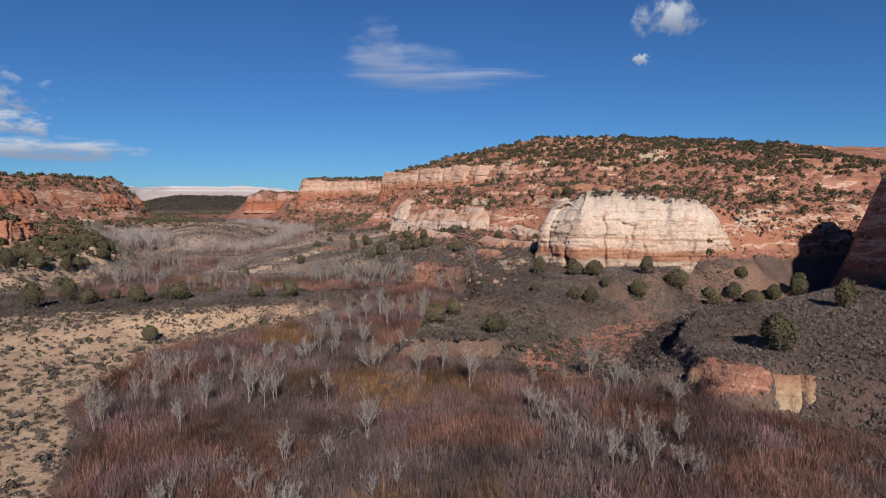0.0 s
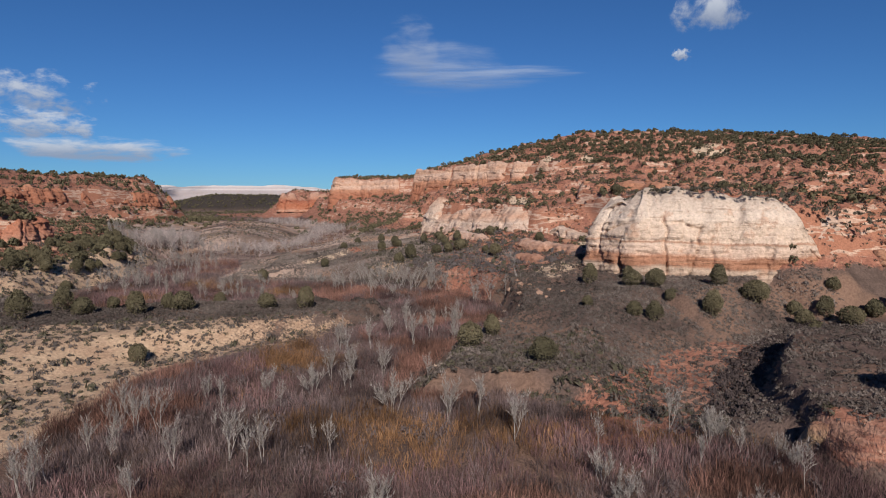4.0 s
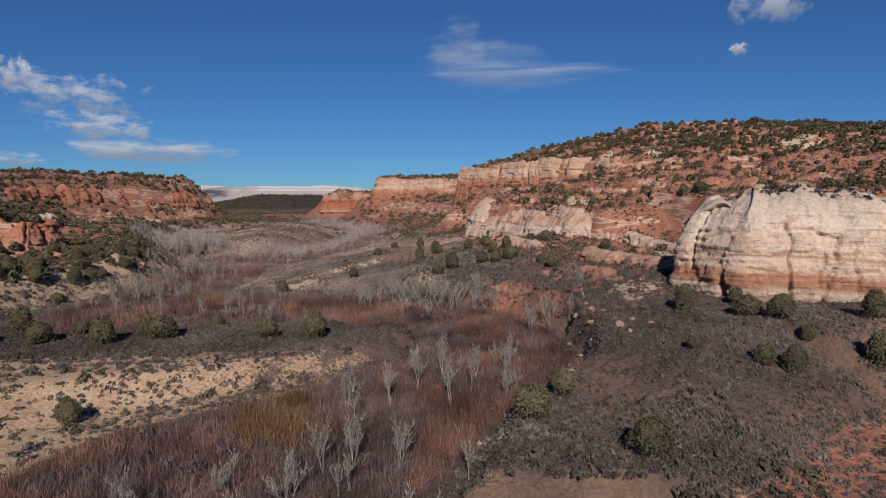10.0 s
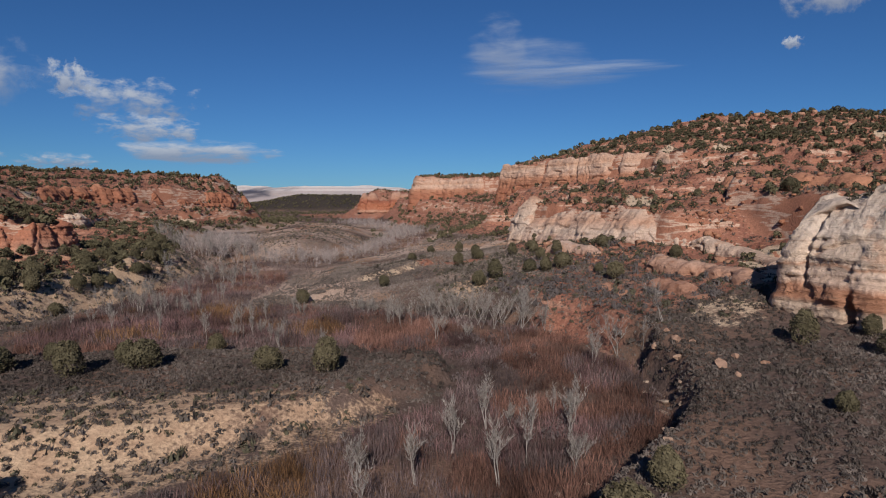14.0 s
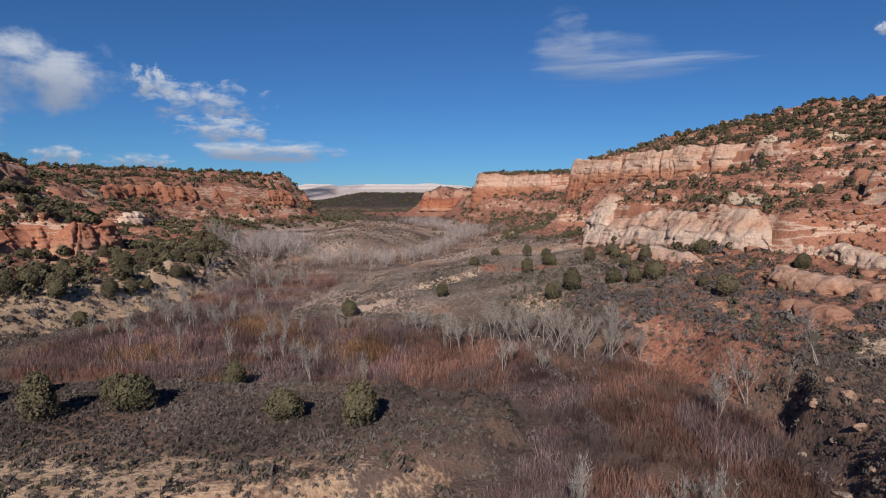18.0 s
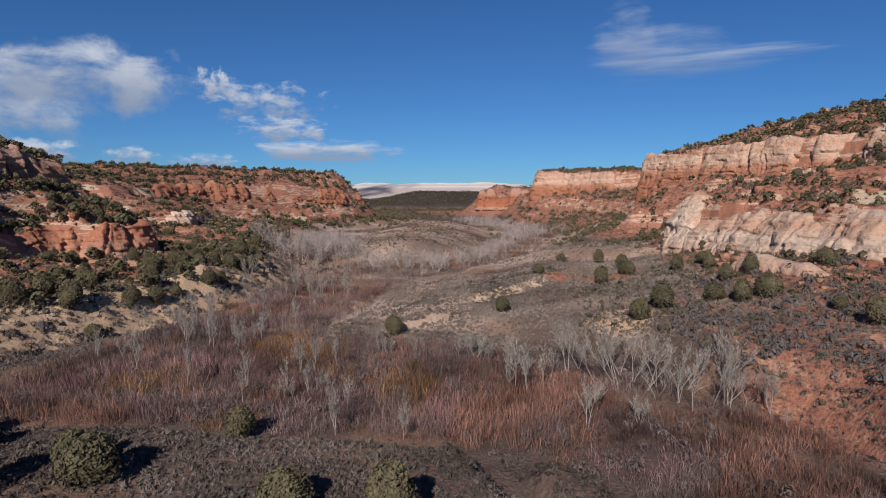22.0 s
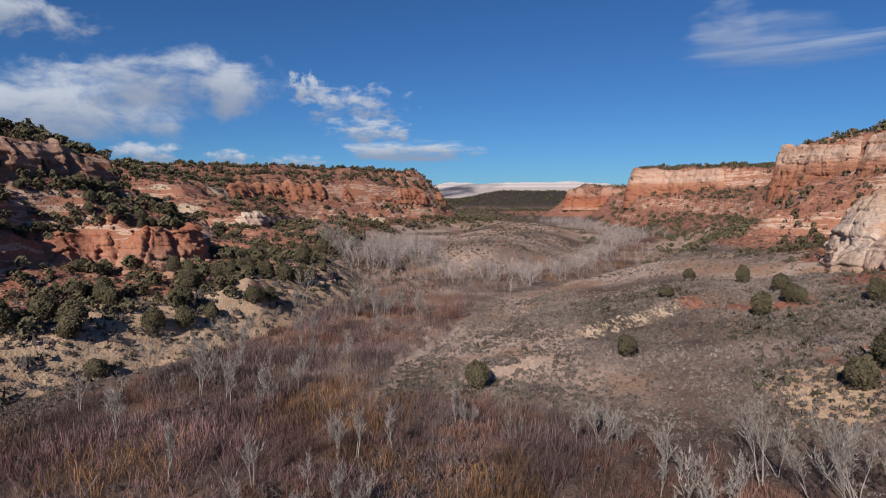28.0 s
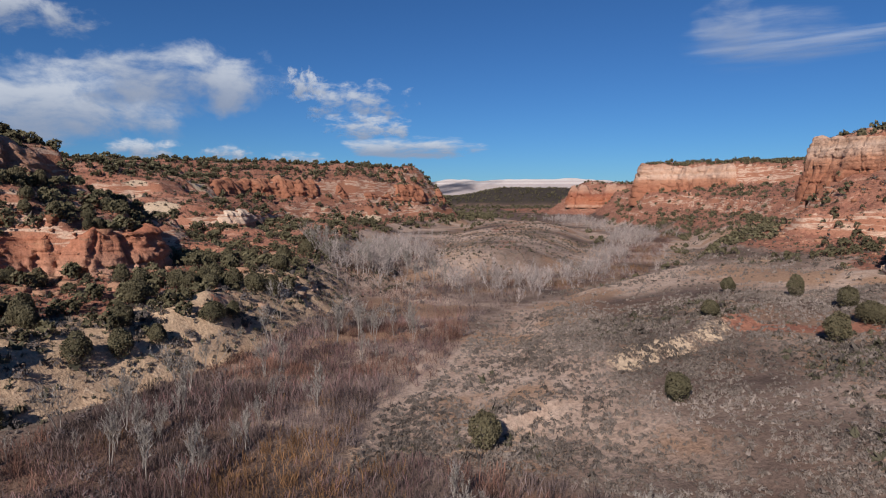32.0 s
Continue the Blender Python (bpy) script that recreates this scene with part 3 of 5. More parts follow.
# ---------------------------------------------------------------- cliffs
def cliff(name, label, side, line, z_low, z_high, y0, y1, mat, seed, lean=0.10, dome=1.0, bulge=1.0, cracks=10, step=0.4, proud=0.9, flutes=0.0, rag=1.3, clefts=(), gaps=0.0, sink=4.5, blocks=1.0, brow=0.5, route=None, fade=9.0, fade_in=None):
    """A rock face along a line x(y) of the plan, from its foot to its brow, with beds, cracks and a rounded brow."""
    rng = np.random.default_rng(seed)
    ys = np.linspace(y0, y1, 1500)
    xs = side * line(ys)
    for _ in range(5):
        xs = side * (line(ys) - wobble(xs, ys))
    if route:
        turn = np.linspace(0, 1, 1500)
        knots = np.linspace(0, 1, len(route))
        xs, ys = np.interp(turn, knots, [p[0] for p in route]), np.interp(turn, knots, [p[1] for p in route])
        ys = np.convolve(np.pad(ys, 60, "edge"), np.ones(121) / 121, "valid")
    s = np.concatenate([[0], np.cumsum(np.hypot(np.diff(xs), np.diff(ys)))])
    kernel = np.ones(41) / 41
    xs = np.convolve(np.pad(xs, 20, "edge"), kernel, "valid")
    nu = max(int(s[-1] / step), 6)
    u = np.linspace(0, s[-1], nu)
    px, py = np.interp(u, s, xs), np.interp(u, s, ys)
    tx, ty = np.gradient(px), np.gradient(py)
    norm = np.hypot(tx, ty)
    nx, ny = -side * ty / norm, side * tx / norm
    lo, hi = z_low(py) - sink, z_high(py) + rag * fbm(u + 13 * seed, 0 * u, 14, 3) + 0.7 * rag * fbm(u + 31 * seed, 0 * u + 3, 4, 3)
    hi = lo + (hi - lo) * (1 - gaps * smooth(0.12, -0.12, fbm(u + 19 * seed, 0 * u, 26, 3)))
    taper = np.minimum(fade, s[-1] / 4)
    hi = lo + (hi - lo) * (0.25 + 0.75 * np.sqrt(smooth(0, fade_in or taper, u) * smooth(0, taper, s[-1] - u)))
    tall = float(np.max(hi - lo))
    nv = max(int(tall / step), 6)
    v = np.linspace(0, 1, nv)[:, None]
    Z = lo + v * (hi - lo)
    S = np.broadcast_to(u, Z.shape)
    off = bulge * (0.5 * fbm(S + 50 * seed, Z * 0.4, 12, 2) + 1.5 * facets(S + 23 * seed, Z * 0.75, 6.5, 5) + 0.28 * facets(Z * 2.2 + seed, S * 0.16, 1.0, 2))
    # joint blocks: courses of uneven height, each block set back and tipped a little
    row = Z / 2.7 + 0.35 * facets(S, Z * 0 + seed, 9, 2)
    course = np.floor(row).astype(int)
    col_ = S / 3.4 + 0.37 * course + 0.5 * facets(S + 5 * course, Z, 5, 2)
    block = LATTICE[np.floor(col_).astype(int) & 255, (course + 3 * seed) & 255]
    tip_ = LATTICE[np.floor(col_).astype(int) + 57 & 255, (course + 9 * seed) & 255] - 0.5
    off = off + blocks * bulge * (0.75 * (block - 0.5) + 0.7 * tip_ * (col_ - np.floor(col_) - 0.5))
    if flutes:
        off = off + flutes * (np.abs(facets(S, 0.10 * Z + seed, 3.2, 3)) - 0.4)
    for _ in range(cracks):
        at, wide, deep, skew = rng.uniform(0, s[-1]), rng.uniform(0.25, 0.7), rng.uniform(0.6, 1.9), rng.uniform(-0.25, 0.25)
        top, foot = rng.uniform(0.5, 1.1), rng.uniform(-0.2, 0.4)
        off = off - deep * np.exp(-np.abs(S - at - skew * (Z - lo) + 0.5 * facets(Z, 0 * Z + at, 2.5, 3)) / (0.5 * wide)) * smooth(foot - 0.05, foot + 0.05, v) * smooth(top + 0.05, top - 0.05, v)
    PY = np.broadcast_to(py, Z.shape)
    for at, wide, deep, low, top in clefts:
        off = off - deep * np.exp(-(np.abs(PY - at + 0.5 * vnoise(Z * 0.4, 0 * Z + at)) / wide) ** 3) * smooth(low - 0.06, low + 0.04, v) * smooth(top + 0.08, top - 0.08, v)
    # a few undercut beds
    for k in range(3):
        at = 0.30 + 0.2 * k + 0.03 * vnoise(S / 14, 0 * S + seed + k)
        off = off - 0.8 * bulge * np.exp(-((v - at) / 0.014) ** 2) * smooth(0.0, 0.4, vnoise(S / 8, 0 * S + 5.5 * k + seed))
    ends = smooth(0, 5, S) * smooth(0, 5, s[-1] - S)
    off = proud + off + lean * (hi - lo) * (1 - v) - dome * np.clip((v - brow) / (1 - brow), 0, 1) ** 2.2 - 3.0 * (1 - ends)
    X, Y = px + nx * off, py + ny * off
    # the brow runs back into the hill
    X = np.concatenate([X, X[-1:] - 1.6 * nx, X[-1:] - 6.0 * nx])
    Y = np.concatenate([Y, Y[-1:] - 1.6 * ny, Y[-1:] - 6.0 * ny])
    Z = np.concatenate([Z, Z[-1:] + 0.35, Z[-1:] - 2.0])
    f = grid_faces(nu, nv + 2)
    if side < 0:
        f = f[:, ::-1]
    me = mesh_of(name, np.stack([X.ravel(), Y.ravel(), Z.ravel()], 1), f, mat)
    return tagged(new(name, me), label, kind="structure")


def rline(k):
    return lambda y: right_lines(y)[0][k]


def rz(k):
    return lambda y: right_lines(y)[1][k]


def lline(k):
    return lambda y: left_lines(y)[0][k]


def lz(k):
    return lambda y: left_lines(y)[1][k]


cliff("cliff_white", "rounded white sandstone cliff with red band and black cracks", 1, rline(1), rz(1), rz(2), 108.5, 149.5, WHITE_ROCK, 3, 0.10, 5.5, 1.15, 2, 0.3, rag=2.0, blocks=0.7, brow=0.62, fade=7.0, fade_in=15.0, sink=8,
      clefts=((144.2, 0.9, 3.4, 0.0, 0.75), (133.6, 0.55, 2.6, 0.0, 0.42), (122.5, 0.2, 0.8, 0.1, 0.6), (127.5, 0.22, 0.9, 0.3, 0.8), (139.5, 0.25, 1.0, 0.5, 1.0)))
cliff("cliff_side", "pale pink sandstone wall of the side canyon with red bands", 1, lambda y: 100 + 0 * y, lambda y: 14 + 0 * y, lambda y: 21.5 + 0.05 * (y - 117), 117, 150, PINK_ROCK, 4, 0.35, 2.0, 1.8, 14, 0.4, rag=2.5, gaps=0.5, sink=4,
      route=[(224, 150), (205, 146), (185, 140), (160, 130), (142, 127), (126, 120), (112, 117), (103, 119)])
cliff("cliff_pale", "pink cross-bedded sandstone cliff below a red slope", 1, rline(1), rz(1), rz(2), 198, 268, PINK_ROCK, 5, 0.40, 2.2, 1.3, 12, 0.4, 0.5, rag=2.6, gaps=0.25, fade=11)
cliff("cliff_buttress", "white ribbed sandstone buttress at the end of the pink cliff", 1, rline(1), rz(1), rz(2), 258, 290, PALE_ROCK, 7, 0.28, 2.5, 1.4, 9, 0.35, 1.3, 1.0, 2.4)
cliff("cliff_rim", "pink and cream sandstone rim cliff below the mesa top", 1, rline(3), rz(3), rz(4), 270, 376, RIM_ROCK, 11, 0.16, 1.2, 1.0, 18, 0.36, 1.0, rag=2.2, clefts=((300, 2.5, 4, 0, 1.2), (318, 0.8, 2.5, 0, 1.2), (338, 1.6, 2.5, 0.2, 1.2), (288, 4, 5, 0.2, 1.2)), sink=11)
cliff("cliff_far_mesa", "banded sandstone cliff of a distant flat-topped mesa", 1, rline(3), rz(3), rz(4), 596, 760, RIM_ROCK, 14, 0.22, 2.0, 1.5, 20, 0.7, 1.5, rag=2.6, sink=12)
cliff("cliff_fluted", "red fluted sandstone cliff above juniper bench", -1, lline(2), lz(2), lz(3), 176, 268, FLUTED_ROCK, 21, 0.22, 1.6, 1.5, 16, 0.33, 0.9, 1.5, 2.6, gaps=0.4)
cliff("cliff_left_rim", "red sandstone rim under dark junipers", -1, lline(4), lz(4), lz(5), 170, 262, RED_ROCK, 22, 0.3, 1.6, 1.5, 14, 0.4, rag=3.0, gaps=0.6)
cliff("cliff_block", "cream sandstone block standing in the side valley", -1, lline(2), lz(2), lz(3), 352, 392, WHITE_ROCK, 23, 0.3, 2.0, 1.4, 8, 0.4, rag=2.5)
cliff("cliff_left_mesa", "orange sandstone cliff of the far mesa", -1, lline(4), lz(4), lz(5), 400, 575, RIM_ROCK, 24, 0.35, 1.6, 1.8, 16, 0.6, rag=3.0, gaps=0.75)

cliff("cliff_spur", "red banded sandstone spur closing the far valley", 1, lambda y: 0 * y, lambda y: 17 + 0 * y, lambda y: 35 + 0 * y, 838, 872, RED_ROCK, 27, 0.45, 3.0, 2.5, 12, 1.0, 1.5, rag=4.0, gaps=0.45, sink=8,
      route=[(150, 850), (110, 846), (66, 842), (30, 846), (4, 862)])


# ledges that crop out of the slope between the white cliff and the pink one
def outcrop(route, tall, mat, seed):
    rx, ry = [p[0] for p in route], [p[1] for p in route]
    foot = lambda y: height(np.interp(y, ry, rx), y, False)
    cliff("rock_ledge", "broken pink sandstone ledge cropping out of the red slope", 1, lambda y: np.interp(y, ry, rx), foot, lambda y: foot(y) + tall, ry[0], ry[-1], mat, seed, 0.25, 0.9, 1.0, 8, 0.35, 0.6, rag=1.2, gaps=0.45, sink=2.5, route=route, fade=3.0)


for k, (tall, mat, route) in enumerate(((2.2, PINK_ROCK, [(75, 150), (79, 158), (77.5, 167), (74, 177), (76, 186), (75.5, 196)]), (1.6, RED_ROCK, [(66, 150), (67.5, 158), (66, 168), (64, 177), (66, 188)]),
                                        (2.6, PALE_ROCK, [(88, 158), (90, 168), (92, 178), (90, 190), (86, 200)]), (1.5, PINK_ROCK, [(60, 160), (60.5, 168), (58, 176)]), (1.8, PINK_ROCK, [(72, 197), (70, 206), (66, 216), (63, 224)]), (2.0, PINK_ROCK, [(122, 178), (120, 192), (116, 206), (112, 222)]))):
    outcrop(route, tall, mat, 40 + k)


# the tan ledge at the mouth of the side canyon
def ledge():
    rng = np.random.default_rng(31)
    nu, nv = 90, 16
    u = np.linspace(0, 1, nu)
    px, py = np.interp(u, [0, 0.12, 0.5, 1], [53.5, 55, 62, 78]), np.interp(u, [0, 0.12, 0.5, 1], [62, 57, 51, 42])
    tx, ty = np.gradient(px), np.gradient(py)
    k = np.hypot(tx, ty)
    nx, ny = ty / k, -tx / k
    v = np.linspace(0, 1, nv)[:, None]
    lo = np.full(nu, -3.0)
    hi = height(px + 3, py + 3, False) - 1.0 + 0.5 * fbm(px, py, 5, 2)
    Z = lo + v * (hi - lo)
    S = np.broadcast_to(u * 42, Z.shape)
    off = 0.8 + 0.8 * fbm(S, Z, 5, 3) + 0.35 * vnoise(Z * 1.5, S * 0.1) + 1.6 * (1 - v) - 1.2 * v ** 3
    for _ in range(9):
        off = off - 1.1 * np.exp(-((S - rng.uniform(2, 40)) / 0.35) ** 2)
    X, Y = px + nx * off, py + ny * off
    X, Y = np.concatenate([X, X[-1:] - 3 * nx]), np.concatenate([Y, Y[-1:] - 3 * ny])
    Z = np.concatenate([Z, Z[-1:] - 0.8])
    me = mesh_of("cliff_ledge", np.stack([X.ravel(), Y.ravel(), Z.ravel()], 1), grid_faces(nu, nv + 1), LEDGE_ROCK, False)
    tagged(new("cliff_ledge", me), "low tan sandstone ledge beside the thicket", kind="structure")


ledge()

# ---------------------------------------------------------------- distance
def ridge(name, label, y, x0, x1, n, low, crest, mat, depth=260):
    x = np.linspace(x0, x1, n)
    v = np.linspace(0, 1, 9)[:, None]
    top = crest(x)
    Z = low + (top - low) * v ** 0.8
    Y = y + depth * v + 30 * fbm(np.broadcast_to(x, Z.shape), Z * 4, 120, 3)
    X = np.broadcast_to(x, Z.shape)
    me = mesh_of(name, np.stack([X.ravel(), Y.ravel(), Z.ravel()], 1), grid_faces(n, 9), mat, False)
    return tagged(new(name, me), label, kind="structure")


FAR_WHITE = rock_material("far white cliffs", 0, 200, [(0, (0.30, 0.26, 0.27)), (60, (0.34, 0.30, 0.30)), (92, (0.36, 0.32, 0.32)), (98, (0.52, 0.47, 0.46)), (112, (0.38, 0.34, 0.34)), (120, (0.50, 0.46, 0.45)), (200, (0.42, 0.39, 0.39))], 0.3)
ridge("backdrop_mountains", "white cliffs far away under the horizon haze", 4300, -3000, 3000, 400, -20,
      lambda x: 116 + 18 * fbm(x, 0 * x, 500, 3) + 15 * facets(x, 0 * x, 160, 4) + 14 * smooth(-950, -860, x) * smooth(-600, -700, x) + 15 * smooth(-120, 60, x) * smooth(400, 160, x), FAR_WHITE, 120)


# ---------------------------------------------------------------- plants
def slope_at(x, y):
    return np.hypot(height(x + 1.5, y, False) - height(x - 1.5, y, False), height(x, y + 1.5, False) - height(x, y - 1.5, False)) / 3.0


def scatter(rng, n, x0, x1, y0, y1, keep):
    """Places in a box of the plan, kept by chance with the density keep(x, y)."""
    x, y = rng.uniform(x0, x1, n), rng.uniform(y0, y1, n)
    ok = rng.random(n) < keep(x, y)
    return x[ok], y[ok]


def creek_side(x, y):
    d, w = near_line(x, y, CREEK)
    return d + 2.2 * fbm(x, y, 14, 3) - w


def bush_tris(rng, x, y, z, size, pieces, flat=0.75, leaf=0.42):
    """Low shrubs: each a mound of small sprays that face outwards, some standing up as twigs."""
    n = len(x)
    d = unit(rng.normal(size=(n, pieces, 3)))
    d[..., 2] = np.abs(d[..., 2])
    squash = np.array([1, 1, flat])
    lump = 0.82 + 0.18 * np.sin(3 * np.arctan2(d[..., 1], d[..., 0]) + rng.uniform(0, 6.3, (n, 1)))
    r = rng.uniform(0.72, 1.0, (n, pieces)) * lump * size[:, None]
    c = np.stack([x, y, z - 0.05], 1)[:, None, :] + d * squash * r[..., None]
    nrm = unit(d + 0.35 * rng.normal(size=d.shape))
    up = unit(np.cross(nrm, np.cross(np.array([0, 0, 1.0]) + 0.5 * rng.normal(size=d.shape), nrm)))
    b = np.cross(nrm, up)
    s = (size[:, None] * leaf * rng.uniform(0.7, 1.3, (n, pieces)))[..., None]
    return np.stack([c + 1.75 * up * s, c - 0.7 * up * s + 0.52 * b * s, c - 0.7 * up * s - 0.52 * b * s], 2).reshape(-1, 3, 3)


def sagebrush():
    rng = np.random.default_rng(41)

    def keep(x, y):
        s = creek_side(x, y)
        z = height(x, y, False)
        fz = floor_height(x, y)
        near = (x > 28) & (y < 150)
        k = smooth(0, 2, s) * np.where(near, smooth(9, 5, z - fz) * 1.4, smooth(5, 2, z - fz))
        k = k * (0.25 + 0.6 * smooth(-0.3, 0.15, fbm(x, y, 11, 4))) * smooth(1.6, 2.8, near_line(x, y, CLEFT)[0])
        k = k * (1 + 1.6 * smooth(128, 138, y) * smooth(165, 155, y) * smooth(25, 15, x) + 0.5 * near)
        tan = soils(x, y, z)
        return k * (1 - 0.85 * tan[..., 0]) * (1 - 0.5 * tan[..., 2]) * np.where(near, 1 - 0.7 * smooth(0.35, 0.8, tan[..., 1]), 1 - 0.75 * tan[..., 1]) * (1 - 0.4 * smooth(196, 212, y)) * (1 - 0.3 * smooth(190, 220, y) * smooth(0.1, -0.15, fbm(x + 21, y, 24, 3)))

    x, y = scatter(rng, 165000, -70, 108, 25, 250, keep)
    x5, y5 = scatter(rng, 9000, -75, 100, -60, 25, keep)
    x4, y4 = scatter(rng, 62000, -20, 72, 192, 268, keep)
    x, y = np.concatenate([x, x4, x5]), np.concatenate([y, y4, y5])
    far = scatter(rng, 46000, -80, 80, 250, 430, keep)
    tris, tints = [], []
    for (px, py), pieces, grow in (((x, y), 18, 1.0), (far, 8, 1.15)):
        size = rng.uniform(0.20, 0.43, len(px)) * grow * (1 + 0.5 * (rng.random(len(px)) < 0.10))
        z = height(px, py)
        tris.append(bush_tris(rng, px, py, z, size, pieces, 0.95, 0.34 if pieces > 12 else 0.5))
        mix = rng.random((len(px), 1)) * 0.7 + 0.3 * (fbm(px, py, 20, 2)[:, None] + 0.5)
        # paler up the valley; dark bench sage, cloud shadow put into its tint
        mix = mix + 1.05 * smooth(180, 215, py)[:, None] - 0.35 * (smooth(128, 138, py) * smooth(168, 158, py))[:, None]
        t = (1 - mix) * np.array([[0.100, 0.080, 0.069]]) + mix * np.array([[0.182, 0.146, 0.126]])
        t = t * (1 - 0.12 * smooth(185, 220, py)[:, None])
        # lighter and darker patches of tint, put in for missing shading contrast
        t = t * np.clip(0.97 + 0.7 * fbm(px + 8, py + 3, 9, 4) + 0.13 * rng.normal(size=len(px)), 0.45, 1.5)[:, None]
        tints.append(np.repeat(t, pieces, 0))
    ob = new("sagebrush", soup("sagebrush", np.concatenate(tris), np.concatenate(tints), SAGE))
    tagged(ob, "grey-brown winter sagebrush covering the terraces", "shrubs", kind="stuff")
    # scattered darker shrubs on the slopes and bare earth
    def slopes(x, y):
        z = height(x, y, False)
        return smooth(1, 4, creek_side(x, y)) * np.maximum(smooth(2, 5, z - floor_height(x, y)) * 0.6, np.where(x < -35, 3.0, 1.7) * soils(x, y, z)[..., 0]) * smooth(2.2, 1.2, slope_at(x, y)) * np.where((x < 0) & (z > 8), 2.2, 1.2)
    x, y = scatter(rng, 70000, -140, 230, 0, 300, slopes)
    x2, y2 = scatter(rng, 40000, -230, 140, 300, 600, slopes)
    x, y = np.concatenate([x, x2]), np.concatenate([y, y2])
    x3, y3 = scatter(rng, 3200, 34, 84, 142, 232, lambda x, y: smooth(1, 4, creek_side(x, y)) * (0.4 + 0.6 * smooth(-0.2, 0.2, fbm(x + 4, y + 8, 8, 3))))
    x4, y4 = scatter(rng, 1500, 20, 52, 66, 98, lambda x, y: smooth(0.3, 1.5, creek_side(x, y)))
    x, y = np.concatenate([x, x3, x4]), np.concatenate([y, y3, y4])
    order = np.argsort(y > 172, kind="stable")
    x, y = x[order], y[order]
    near_n = int((y <= 172).sum())
    size = rng.uniform(0.25, 0.6, len(x)) * np.where(rng.random(len(x)) < 0.10, 2.0, 1.0)
    t = np.where(rng.random((len(x), 1)) < 0.5, [[0.098, 0.080, 0.068]], [[0.088, 0.078, 0.052]])
    # shrubs along the brow of the white cliff
    by = rng.uniform(108, 147, 260)
    bx = right_lines(by)[0][1] + rng.uniform(3.5, 14, 260)
    gx, gy = scatter(rng, 500, 44, 80, 150, 215, lambda x, y: 0.6 * smooth(2, 6, creek_side(x, y)))
    hx, hy = scatter(rng, 1100, -75, -34, 160, 285, lambda x, y: 0.3 * smooth(-1, 1, -x - left_lines(y)[0][0]) * smooth(12, 4, -x - left_lines(y)[0][1]))
    gx, gy = np.concatenate([gx, hx]), np.concatenate([gy, hy])
    vx, vy = scatter(rng, 2600, 48, 100, 66, 106, lambda x, y: smooth(3.5, 1.0, near_line(x, y, [(54, 72, 1), (60, 78, 1), (67, 84, 1), (80, 92, 1), (96, 98, 2)])[0]))
    scrub = bush_tris(rng, vx, vy, height(vx, vy), rng.uniform(0.5, 1.1, len(vx)), 30, 0.9, 0.24)
    grey = bush_tris(rng, gx, gy, height(gx, gy), rng.uniform(0.7, 1.5, len(gx)), 70, 0.9, 0.17)
    ob = new("slope_shrub", soup("slope_shrub", np.concatenate([bush_tris(rng, x[:near_n], y[:near_n], height(x[:near_n], y[:near_n]), size[:near_n], 18, 0.8, 0.32), bush_tris(rng, x[near_n:], y[near_n:], height(x[near_n:], y[near_n:]), size[near_n:], 8, 0.8, 0.5), bush_tris(rng, bx, by, np.maximum(height(bx, by), right_lines(by)[1][2] - 0.2), rng.uniform(0.3, 0.85, 260), 14, 0.8, 0.45), grey, scrub]),
                                np.concatenate([np.repeat(t[:near_n], 18, 0), np.repeat(t[near_n:], 8, 0), np.tile([[0.085, 0.074, 0.056]], (3640, 1)), np.tile([[0.125, 0.104, 0.098]], (len(grey), 1)), np.tile([[0.075, 0.056, 0.052]], (len(scrub), 1))]), SAGE))
    tagged(ob, "small dark shrubs dotted over bare tan and red slopes", "shrubs", kind="stuff")


def stems(rng, x, y, z, tall, pieces, spread, width):
    """Bunches of bare upright stems: thin tapered blades that fan out from the root."""
    n = len(x)
    root = np.stack([x, y, z - 0.15], 1)[:, None, :] + np.concatenate([rng.normal(0, 0.36, (n, pieces, 2)), np.zeros((n, pieces, 1))], 2)
    lean = rng.normal(0, spread, (n, pieces, 2))
    lean = np.concatenate([lean, 1.08 - 0.9 * (lean ** 2).sum(2, keepdims=True)], 2)
    tip = root + lean * (tall[:, None] * rng.uniform(0.55, 1.08, (n, pieces)))[..., None]
    a = rng.uniform(0, 2 * np.pi, (n, pieces))
    side = np.stack([np.cos(a), np.sin(a), 0 * a], -1) * width
    mid = root * 0.45 + tip * 0.55
    low = np.stack([root - side * 0.5, root + side * 0.5, tip], 2)
    spray = np.stack([mid - 0.2 * (tip - root), tip + side * 1.8 * rng.uniform(0.4, 1.6, (n, pieces, 1)), tip + side * 0.6 - 0.15 * (tip - root)], 2)
    return np.concatenate([low.reshape(-1, 3, 3), spray.reshape(-1, 3, 3)])


